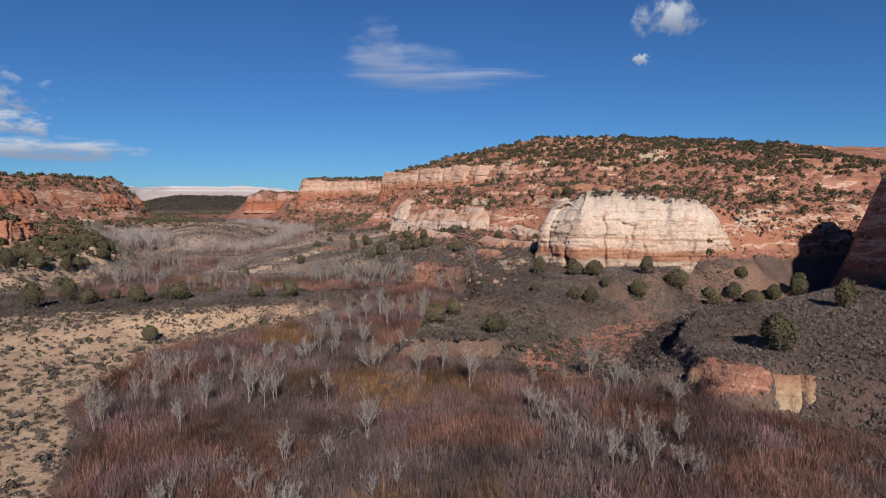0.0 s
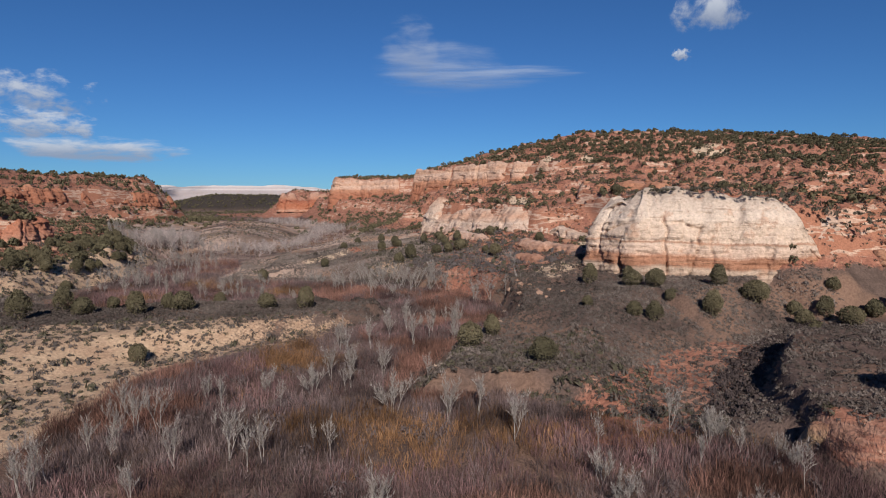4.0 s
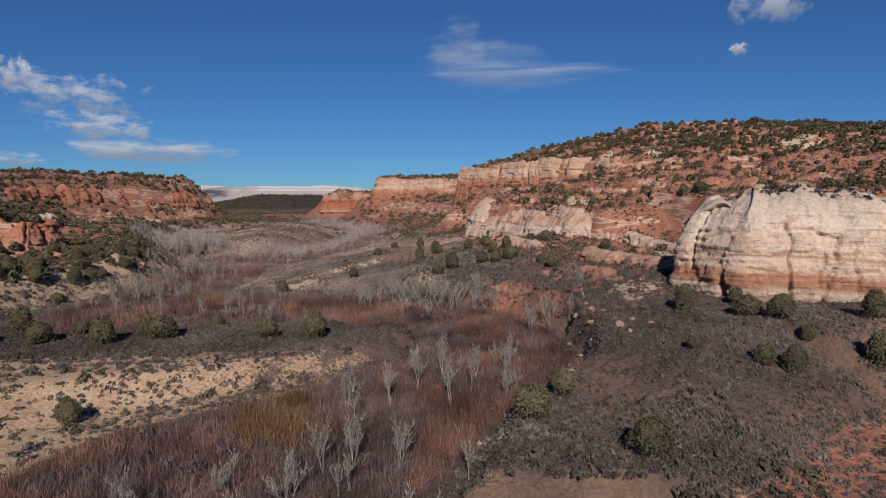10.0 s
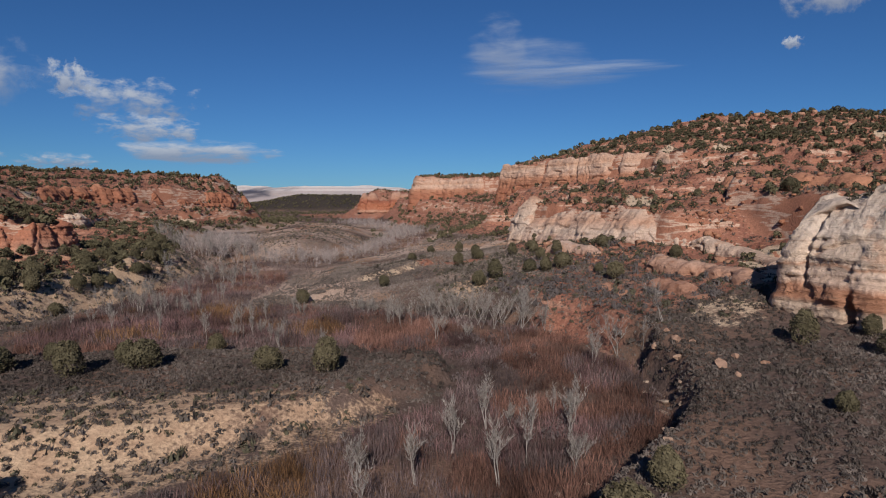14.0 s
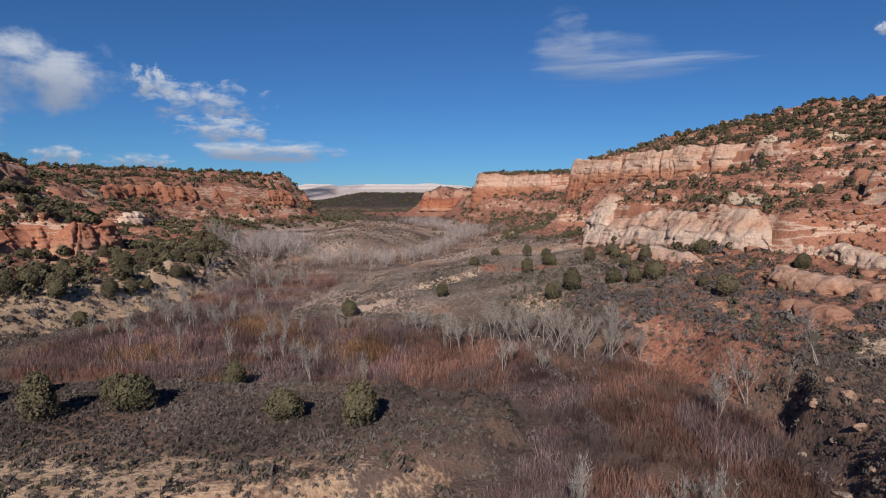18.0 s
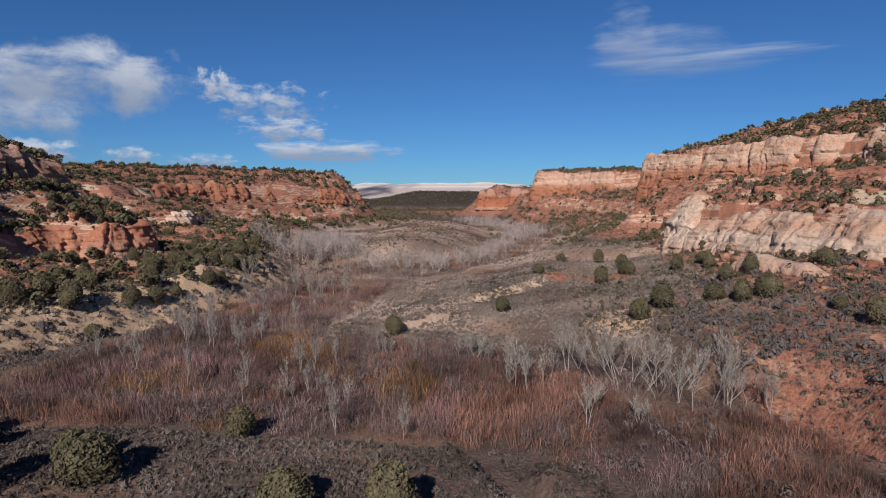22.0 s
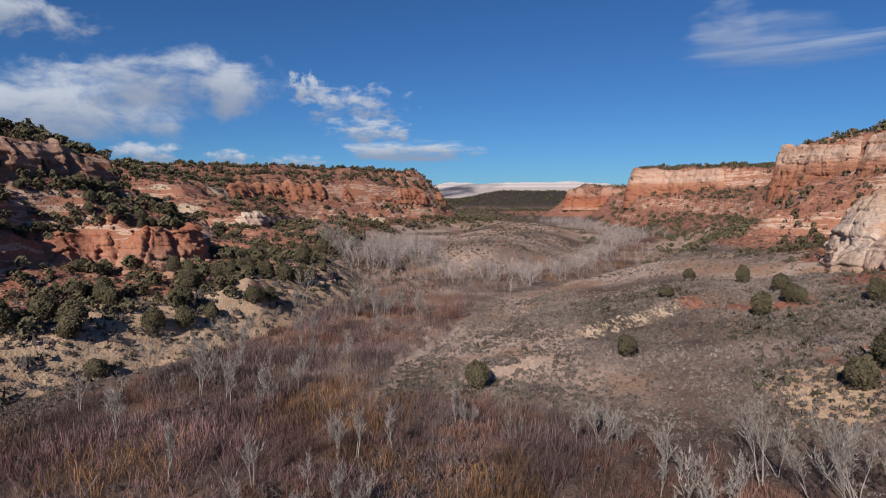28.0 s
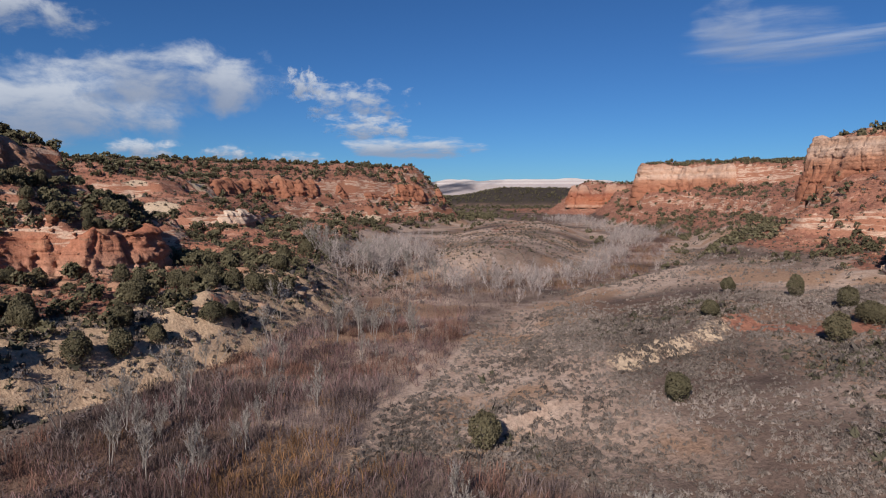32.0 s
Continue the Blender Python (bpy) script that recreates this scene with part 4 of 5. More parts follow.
def thicket():
    rng = np.random.default_rng(43)
    tris, tints = [], []
    for n, x0, x1, y0, y1, pieces, grow in ((13000, -35, 75, -60, 18, 8, 1.0), (38000, -35, 72, 18, 130, 16, 0.8), (30000, -58, 62, 130, 260, 11, 1.1), (26000, -80, 75, 260, 520, 4, 1.5)):
        x, y = scatter(rng, n, x0, x1, y0, y1, lambda x, y: np.maximum(smooth(1.0, -1.5, creek_side(x, y)), smooth(2, -2, near_line(x, y, GROVE)[0] - near_line(x, y, GROVE)[1])) * (0.45 + 0.55 * smooth(-0.3, 0.1, fbm(x + 7, y, 11, 3))))
        patch, gold = fbm(x, y, 13, 3), fbm(x + 300, y + 80, 17, 3)
        tall = (1.5 + 0.9 * fbm(x, y + 50, 10, 2) + rng.uniform(-0.3, 0.5, len(x))) * (0.8 + 0.2 * grow)
        tris.append(stems(rng, x, y, height(x, y), np.maximum(tall, 0.6), pieces, 0.36, 0.042 * grow))
        t = np.where((patch + 0.25 * rng.normal(size=len(x)) > 0.05)[:, None], [[0.176, 0.102, 0.098]], [[0.155, 0.112, 0.106]])
        t = np.where((gold + 0.12 * rng.normal(size=len(x)) > 0.26)[:, None], [[0.200, 0.108, 0.055]], t)
        # red-brown clumps; the patchy factor paints in contrast the stems' shading lacks
        t = np.where((gold < -0.30)[:, None], [[0.180, 0.094, 0.072]], t) * rng.uniform(0.5, 1.35, (len(x), 1)) * np.clip(0.95 + 1.0 * fbm(x + 40, y + 9, 6, 3), 0.4, 1.7)[:, None]
        t = np.repeat(t, pieces, 0)
        tints += [t, t]
    # rounded grey shrubs among the stems
    x, y = scatter(rng, 5500, -58, 72, 20, 300, lambda x, y: smooth(2.0, -1.5, creek_side(x, y)) * smooth(0.0, 0.3, fbm(x + 90, y + 15, 9, 3)))
    puff = bush_tris(rng, x, y, height(x, y) + 0.3, rng.uniform(0.55, 1.15, len(x)), 64, 1.2, 0.13)
    tris.append(puff)
    tints.append(np.repeat(rng.uniform(0.7, 1.15, (len(x), 1)) * np.array([[0.145, 0.112, 0.106]]), 64, 0))
    ob = new("willow_thicket", soup("willow_thicket", np.concatenate(tris), np.concatenate(tints), BRUSH))
    tagged(ob, "leafless red-brown and golden willow thicket along the creek", "thicket", kind="stuff")


def crown_tris(rng, radius, tall, leaves, size, lobes=16):
    """A juniper's crown: a ragged dome of small sprays that face outwards, swelling into lobes."""
    d = rng.normal(size=(leaves, 3))
    d[:, 2] = np.abs(d[:, 2]) * np.where(rng.random(leaves) < 0.3, -0.5, 1.0)
    d = unit(d)
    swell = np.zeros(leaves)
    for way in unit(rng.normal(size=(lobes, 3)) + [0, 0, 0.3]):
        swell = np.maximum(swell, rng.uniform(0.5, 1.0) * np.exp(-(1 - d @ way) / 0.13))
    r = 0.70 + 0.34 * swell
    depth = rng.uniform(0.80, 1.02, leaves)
    p = d * np.array([radius, radius, 0.54 * tall]) * (r * depth)[:, None]
    p[:, 2] = np.maximum(p[:, 2] + 0.46 * tall, 0.1)
    p[:, :2] *= (1.08 - 0.38 * (p[:, 2:] / tall) ** 2)
    n = unit(d + 0.55 * rng.normal(size=d.shape))
    a = unit(np.cross(n, rng.normal(size=d.shape)))
    b = np.cross(n, a)
    s = size * rng.uniform(0.7, 1.35, (leaves, 1))
    tris = np.stack([p + a * s, p - 0.5 * a * s + 0.85 * b * s, p - 0.5 * a * s - 0.85 * b * s], 1)
    # crown shade painted into the tint: sprays between lobes and deeper in are darker
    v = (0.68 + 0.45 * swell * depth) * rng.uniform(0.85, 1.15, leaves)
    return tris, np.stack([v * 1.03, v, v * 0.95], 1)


def tubes(segments, sides=4):
    """Tapered limbs: rows of (start, end, radius at each) as one mesh's arrays."""
    V, F = [], []
    for p, q, r0, r1 in segments:
        axis = unit(np.subtract(q, p)[None])[0]
        a = np.cross(axis, (0.3, 0.9, 0.2))
        a = a / np.linalg.norm(a)
        b = np.cross(axis, a)
        base = len(V) * 1
        for c, r in ((p, r0), (q, r1)):
            for k in range(sides):
                w = 2 * np.pi * k / sides
                V.append(np.asarray(c) + r * (a * np.cos(w) + b * np.sin(w)))
        for k in range(sides):
            m = (k + 1) % sides
            F.append((base + k, base + m, base + sides + m, base + sides + k))
    return np.array(V), np.array(F)


def juniper_kind(seed, radius, tall):
    rng = np.random.default_rng(seed)
    ob = new("juniper")
    segs = [((0, 0, -0.3), (0.1, 0.05, 0.5), 0.20, 0.15)]
    for k in range(4):
        a = rng.uniform(0, 2 * np.pi)
        segs.append(((0.1, 0.05, 0.45), (0.7 * radius * np.cos(a), 0.7 * radius * np.sin(a), tall * rng.uniform(0.4, 0.75)), 0.11, 0.03))
    V, F = tubes(segs, 5)
    part("trunk", mesh_of("trunk", V, F, JUNIPER_BARK), ob)
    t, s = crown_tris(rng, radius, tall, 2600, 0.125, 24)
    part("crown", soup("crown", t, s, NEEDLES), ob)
    return ob


JUNIPER_KINDS = [juniper_kind(60 + k, r, h) for k, (r, h) in enumerate(((1.9, 3.6), (1.6, 3.9), (2.1, 3.3), (1.5, 3.0), (1.8, 4.3)))]
for ob in JUNIPER_KINDS:
    tagged(ob, "dense dark green juniper tree standing on sagebrush ground", "tree", "junipers")

# junipers by place: (x, y, size)
JUNIPERS_FLOOR = [(0.8, 205, 1.0), (20, 216, 1.0), (29.5, 245, 0.8), (38, 270, 1.0), (46.5, 261, 0.9), (50, 250, 0.9), (42, 233, 1.15), (49, 239, 0.9), (41.3, 198, 1.25),
                  (46, 202.5, 1.2), (54.6, 203, 1.0), (57.4, 199, 1.0), (61.2, 199, 1.2), (62.3, 227, 1.0), (57.5, 232, 0.9), (65.8, 179, 1.1), (60.3, 213, 0.9), (48.6, 240, 1.0), (66, 188, 0.8)]
JUNIPERS_CLIFF = [(67.9, 128.4, 1.0), (73.2, 121, 1.1), (76.7, 128, 0.8), (75.7, 117, 1.1), (63.7, 105.6, 1.0), (66.6, 104, 0.9), (75, 111, 0.8), (77, 102.6, 1.2), (90.9, 108, 1.4),
                  (56.5, 108.7, 0.7), (86, 112, 1.0), (31.4, 97, 1.1), (36.7, 102, 0.9), (38.5, 87.6, 1.0), (98, 106, 1.1), (102, 103, 1.0), (78, 103.7, 0.8), (88, 92, 1.0),
                  (101.7, 97.5, 1.2), (110, 100, 1.2), (116, 99, 1.3), (65.5, 58.5, 1.35), (91, 69, 1.2), (95, 101, 0.9), (107, 106, 1.0)]
JUNIPERS_BENCH = [(10.5, 139, 1.2), (3, 140.5, 1.05), (-7.5, 158, 1.0), (-13.2, 144, 1.3), (-16, 146, 1.1), (-21, 141, 1.2), (-15.2, 113, 0.8), (-36, 150, 1.3), (-31, 144, 1.2), (-27, 150, 1.0), (-40, 140, 1.3)]
JUNIPERS_LEFT = [(-62, 203, 1.2), (-63, 216, 1.1), (-57, 230, 1.2), (-53, 244, 1.1), (-60, 286, 1.2), (-56, 242, 1.0), (-72, 253, 1.2), (-45, 232, 1.1), (-55, 200, 1.2), (-61, 195, 1.3),
                 (-50, 199, 0.9), (-49, 217, 1.1), (-56, 202, 1.2), (-60, 214, 1.0), (-51, 212, 1.1), (-52, 221, 1.0), (-48, 223, 0.9), (-58, 242, 1.1), (-55, 245, 1.2), (-52, 250, 1.0),
                 (-48, 250, 1.2), (-46, 253, 1.1), (-53, 270, 1.2), (-64, 240, 1.1), (-66, 238, 0.9), (-61, 301, 1.3), (-44, 236, 0.8)]


def plant_junipers():
    rng = np.random.default_rng(47)
    spots = [*JUNIPERS_FLOOR, *JUNIPERS_CLIFF, *JUNIPERS_BENCH, *JUNIPERS_LEFT]

    def keep(x, y):
        z = height(x, y, False)
        fz = floor_height(x, y)
        # dense on the hilltop, thinner on the red slopes
        k = np.where(x > 0, smooth(2.5, 7, z - fz) * 0.26 + 0.74 * smooth(0, 7, z - along(y, (100, 27), (190, 31), (240, 37))), smooth(2.0, 4, z - fz) * 0.22 + 0.5 * smooth(14, 20, z) + 0.2 * smooth(28, 33, z))
        k = np.where((x < 0) & (y > 300), np.maximum(k, 0.7 * smooth(3.5, 5, z) * smooth(-32, -50, x)), k)
        k = np.where((x < 0) & (x > -45) & (y > 300), 0.0, k)
        top = smooth(1, 8, z - along(y, (100, 27), (190, 31), (240, 37)))
        k = k * (0.25 + 0.45 * top + (0.75 - 0.45 * top) * smooth(-0.2, 0.2, fbm(x + 11, y, 13, 4)))
        k = np.maximum(k, 0.9 * (x < 0) * smooth(15, 7, np.hypot((x + 90) * 0.6, y - 272)))
        k = np.maximum(k, 0.85 * (x < -66) * (x > -150) * smooth(15, 19, z) * smooth(130, 160, y) * smooth(300, 285, y) * smooth(-0.5, 0.1, fbm(x + 2, y + 77, 16, 3)))
        k = np.maximum(k, 0.55 * (x < -46) * (x > -80) * smooth(190, 205, y) * smooth(330, 310, y) * smooth(5.2, 6.2, z) * smooth(13, 10, z) * smooth(-0.3, 0.1, fbm(x + 9, y + 1, 9, 3)))
        # the foot of the right-hand slopes up the valley
        k = np.maximum(k, 0.8 * (x > 20) * (y > 300) * smooth(1.0, 2.0, z - fz) * smooth(9, 5, z - fz) * smooth(-0.1, 0.2, fbm(x, y + 5, 15, 3)))
        ll = left_lines(y)[0]
        k = k * np.where((x < 0) & (y > 140) & (y < 300), smooth(-3, 1, -x - ll[1]), 1.0)
        return k * smooth(2.3, 1.3, slope_at(x, y)) * smooth(2, 6, creek_side(x, y))
    x, y = scatter(rng, 900, -110, 130, 95, 290, keep)
    order = np.argsort(np.hypot(x - 15, y - 130))[:150]
    for a, b in zip(x[order], y[order]):
        spots.append((a, b, rng.uniform(0.6, 1.05)))
    zs = height(np.array([s[0] for s in spots]), np.array([s[1] for s in spots]))
    for k, ((a, b, size), z) in enumerate(zip(spots, zs)):
        kind = JUNIPER_KINDS[k % 5]
        m = pose(a, b, z - 0.1, 0, 0, rng.uniform(0, 360)) @ Matrix.Diagonal((size, size, size * rng.uniform(0.9, 1.1), 1))
        if k < 5:
            kind.matrix_basis = m
        else:
            c = copy_thing(kind, Matrix())
            c.matrix_basis = m
        if z > 12:
            tagged(kind if k < 5 else c, "dark green juniper rooted on a red rocky slope")
    # the woods on the slopes and the mesa tops, past counting
    x1, y1 = scatter(rng, 26000, -150, 290, 90, 330, keep)
    x2, y2 = scatter(rng, 21000, -300, 230, 330, 700, keep)
    x3, y3 = scatter(rng, 12000, -420, 320, 640, 1420, lambda x, y: 0.3 * smooth(20, 60, np.abs(x - 25)) + 0.7 * smooth(8, 16, height(x, y, False)))
    kinds = [crown_tris(np.random.default_rng(80 + k), 1.75, 3.0, (44, 22, 84)[k // 3], (0.55, 0.8, 0.39)[k // 3], 9) for k in range(9)]
    tris, tints = [], []
    xs, ys = np.concatenate([x1, x2, x3]), np.concatenate([y1, y2, y3])
    zs = height(xs, ys)
    grow = rng.uniform(0.38, 0.85, len(xs)) * np.where(rng.random(len(xs)) < 0.25, 0.6, 1.0) * (1 + 0.25 * (xs < 0) + 0.2 * smooth(330, 700, ys) + 0.1 * smooth(800, 1200, ys))
    group = np.where(ys >= 330, 1, np.where((xs < 0) & (np.abs(xs) < 110), 2, 0))
    for k in range(9):
        sel = (np.arange(len(xs)) % 3 == k % 3) & (group == k // 3)
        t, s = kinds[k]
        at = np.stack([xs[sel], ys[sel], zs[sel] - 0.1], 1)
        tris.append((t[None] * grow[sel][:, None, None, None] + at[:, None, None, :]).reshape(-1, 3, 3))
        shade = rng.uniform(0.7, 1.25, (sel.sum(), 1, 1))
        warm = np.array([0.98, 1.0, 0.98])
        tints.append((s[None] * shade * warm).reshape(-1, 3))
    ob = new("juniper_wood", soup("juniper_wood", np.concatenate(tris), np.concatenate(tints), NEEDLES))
    tagged(ob, "scattered dark junipers over red slopes and mesa tops", "trees", kind="stuff")


def cottonwood_kind(seed, tall, stems_n, spread):
    """A leafless tree: stems that fork into limbs, each with its own twigs."""
    rng = random.Random(seed)
    ob = new("cottonwood")

    def grow(p, way, length, radius, level, rows, twigs, limbs):
        segs = 3 if level < 2 else 2
        for k in range(segs):
            bend = Vector((rng.gauss(0, 0.12), rng.gauss(0, 0.12), 0.06))
            way = (way + bend).normalized()
            q = p + way * (length / segs)
            r2 = radius * (1 - 0.32 * (k + 1) / segs)
            rows.append((tuple(p), tuple(q), radius, r2))
            if level >= 1 or k >= 1:
                for _ in range(2 if level < 2 else 1):
                    side = Vector((rng.gauss(0, 1), rng.gauss(0, 1), rng.uniform(0.1, 0.9))).normalized()
                    out = (way * rng.uniform(0.75, 1.2) + side * rng.uniform(0.26, 0.58)).normalized()
                    if level == 0:
                        mine = ([], [])
                        grow(q, out, length * rng.uniform(0.45, 0.62), r2 * 0.6, 1, *mine, limbs)
                        limbs.append(mine)
                    elif level == 1:
                        grow(q, out, length * rng.uniform(0.42, 0.62), r2 * 0.6, 2, rows, twigs, limbs)
                    else:
                        for _ in range(4):
                            tip = q + (out + Vector((rng.gauss(0, 0.45), rng.gauss(0, 0.45), rng.uniform(0, 0.5)))).normalized() * length * rng.uniform(0.5, 1.0)
                            twigs.append((tuple(q), tuple(tip)))
            p, radius = q, r2

    for k in range(stems_n):
        a = rng.uniform(0, 2 * math.pi)
        way = Vector((math.cos(a) * spread, math.sin(a) * spread, 1)).normalized()
        rows, limbs = [], []
        grow(Vector((0.12 * k, 0.1 * (k % 2), -0.3)), way, tall * rng.uniform(0.45, 0.6), 0.0105 * tall * rng.uniform(0.7, 1.1), 0, rows, [], limbs)
        V, F = tubes(rows, 5)
        part("trunk", mesh_of("trunk", V, F, PALE_BARK), ob)
        for wood, fine in limbs:
            V, F = tubes(wood, 3)
            p, q = np.array([t[0] for t in fine]), np.array([t[1] for t in fine])
            w = unit(np.cross(q - p, np.random.default_rng(seed).normal(size=p.shape))) * 0.022
            T = np.stack([p - w, p + w, q, q + 0.3 * w], 1)
            F = np.concatenate([F, np.arange(len(T) * 4).reshape(-1, 4) + len(V)])
            part("limb", mesh_of("limb", np.concatenate([V, T.reshape(-1, 3)]), F, PALE_BARK), ob)
    return ob


COTTONWOODS = [cottonwood_kind(90 + k, h, n, s) for k, (h, n, s) in enumerate(((6.0, 2, 0.16), (5.2, 3, 0.14), (7.0, 2, 0.26), (4.6, 1, 0.06), (8.5, 2, 0.4), (3.6, 5, 0.45)))]
for ob in COTTONWOODS:
    tagged(ob, "bare pale grey cottonwood tree rising from the willow thicket", "tree", "bare cottonwoods")

# bare trees by place: (x, y, kind, size)
TREES_NEAR = [(11.6, 58, 1, 0.95), (3.5, 72, 0, 0.9), (0.4, 73.5, 1, 1.0), (-7, 82.5, 2, 0.8), (-9, 82, 0, 1.0), (-4, 73, 1, 0.9), (2.2, 70.5, 3, 1.0), (26.5, 79, 0, 0.9), (27.5, 71, 1, 1.0), (22.6, 77.5, 1, 1.0),
              (17.6, 81.5, 5, 1.3), (44, 69, 1, 0.9), (31, 60, 5, 0.9), (47, 55, 3, 1.0), (-12, 77.5, 0, 0.8), (-10, 79, 1, 0.8), (-14, 73, 2, 0.7), (-15, 70, 0, 0.9), (24, 92, 3, 0.9)]
TREES_MEANDER = [(14.8, 112, 1, 1.0), (27.9, 123.7, 0, 1.1), (26.4, 110.6, 0, 1.15), (23.4, 118, 1, 1.0), (29.9, 115, 3, 1.2), (35.7, 120, 0, 1.0), (37.3, 122.8, 3, 1.3), (19.5, 112, 0, 1.0), (15, 107, 3, 1.1),
                 (27.3, 163, 0, 1.05), (47.7, 145, 1, 1.1), (54, 150, 2, 1.0), (56, 146, 4, 0.8), (58, 144, 2, 0.9), (20.5, 175, 3, 1.4), (22, 174.5, 0, 1.05), (24, 176, 3, 1.3), (29, 168, 1, 0.8), (33, 165, 5, 0.9)]
TREES_GROVE = [(33.5, 179, 4, 0.85), (36.8, 176, 4, 0.9), (39.3, 172, 0, 1.0), (40, 169.5, 3, 1.2), (43.7, 173, 2, 1.1), (43.7, 169, 0, 1.1), (31, 182, 4, 0.8), (38.5, 178, 2, 1.1), (42, 177, 4, 0.8), (28, 184, 2, 1.0),
               (46, 176, 1, 1.2), (36, 180, 4, 0.9), (40, 175, 4, 0.85), (33, 185, 4, 0.8), (30, 186, 4, 0.7), (44, 171, 4, 0.8), (37, 173, 4, 0.8), (47, 172, 4, 0.75), (34, 181, 2, 1.0), (35, 183, 4, 0.75), (15.3, 190, 5, 1.2), (2, 191, 5, 0.8), (48, 168, 1, 1.0)]
TREES_LEFT = [(-21.5, 175, 0, 1.0), (-25.6, 191.6, 3, 1.2), (-13.5, 175, 0, 0.9), (-32, 181, 1, 1.0), (-18.7, 210.7, 3, 1.1), (-20, 229, 0, 0.8), (-33.8, 209, 0, 1.0), (-40, 216, 2, 0.8), (-30.6, 221, 1, 1.0), (-30, 224, 0, 1.0),
              (-17.7, 208, 3, 1.1), (-21, 200, 0, 0.8), (-24, 246, 1, 0.9), (-28, 251, 0, 1.0), (-24, 252, 3, 1.2), (-39.7, 222, 1, 0.9), (-41, 209, 5, 1.1), (-37, 214, 0, 1.0), (-20.5, 198.6, 3, 1.0), (-27, 193, 0, 1.0), (-28, 240, 0, 1.2), (-26, 244, 1, 1.2), (-22, 241, 0, 1.1), (-20, 245, 3, 1.4), (-18, 249, 1, 1.1), (-30, 247, 1, 1.2), (-16, 243, 0, 1.0),
              (-42, 248, 2, 1.1), (-37, 235, 2, 1.0), (-41, 226, 4, 0.8), (-38, 205, 4, 0.8), (-41, 199, 2, 0.9)]
TREES_UP = [(-52, 300, 4, 1.0), (-57, 305, 4, 1.1), (-61, 309, 2, 1.4), (-64, 314, 4, 1.1), (-55, 312, 4, 1.0), (-49, 306, 2, 1.3), (-46, 311, 4, 0.9), (-59, 318, 4, 1.1), (-51, 318, 2, 1.4), (-66, 322, 4, 1.1), (-44, 302, 1, 1.5),
            (-39, 306, 0, 1.3), (-36, 312, 1, 1.4), (-32, 306, 0, 1.2), (-28, 312, 1, 1.3), (-24, 308, 0, 1.2), (-47, 322, 4, 1.0), (-41, 318, 2, 1.2), (-70, 330, 4, 1.0), (-60, 328, 4, 1.0)]


def bare_tree(seed):
    """A far leafless tree one unit tall: forking stems and upright twigs as thin tapered blades."""
    rng = np.random.default_rng(seed)
    out = []

    def grow(p, way, length, wide, level):
        for k in range(2):
            way = unit(way + rng.normal(0, 0.16, 3) + [0, 0, 0.08])
            q = p + way * length / 2
            side = unit(np.cross(way, rng.normal(size=3))) * wide
            out.append([p - side, p + side, q + side * 0.6])
            out.append([p - side, q + side * 0.6, q - side * 0.6])
            if level < 3:
                for _ in range((1, 2, 2)[level]):
                    grow(q, unit(way + rng.normal(0, 0.42, 3) + [0, 0, 0.12]), length * rng.uniform(0.55, 0.75), max(wide * 0.6, 0.0062), level + 1)
            p, wide = q, wide * 0.75

    for _ in range(2):
        grow(np.array([*rng.normal(0, 0.03, 2), 0.0]), unit(np.array([*rng.normal(0, 0.22, 2), 1.0])), rng.uniform(0.42, 0.5), 0.012, 0)
    return np.array(out)


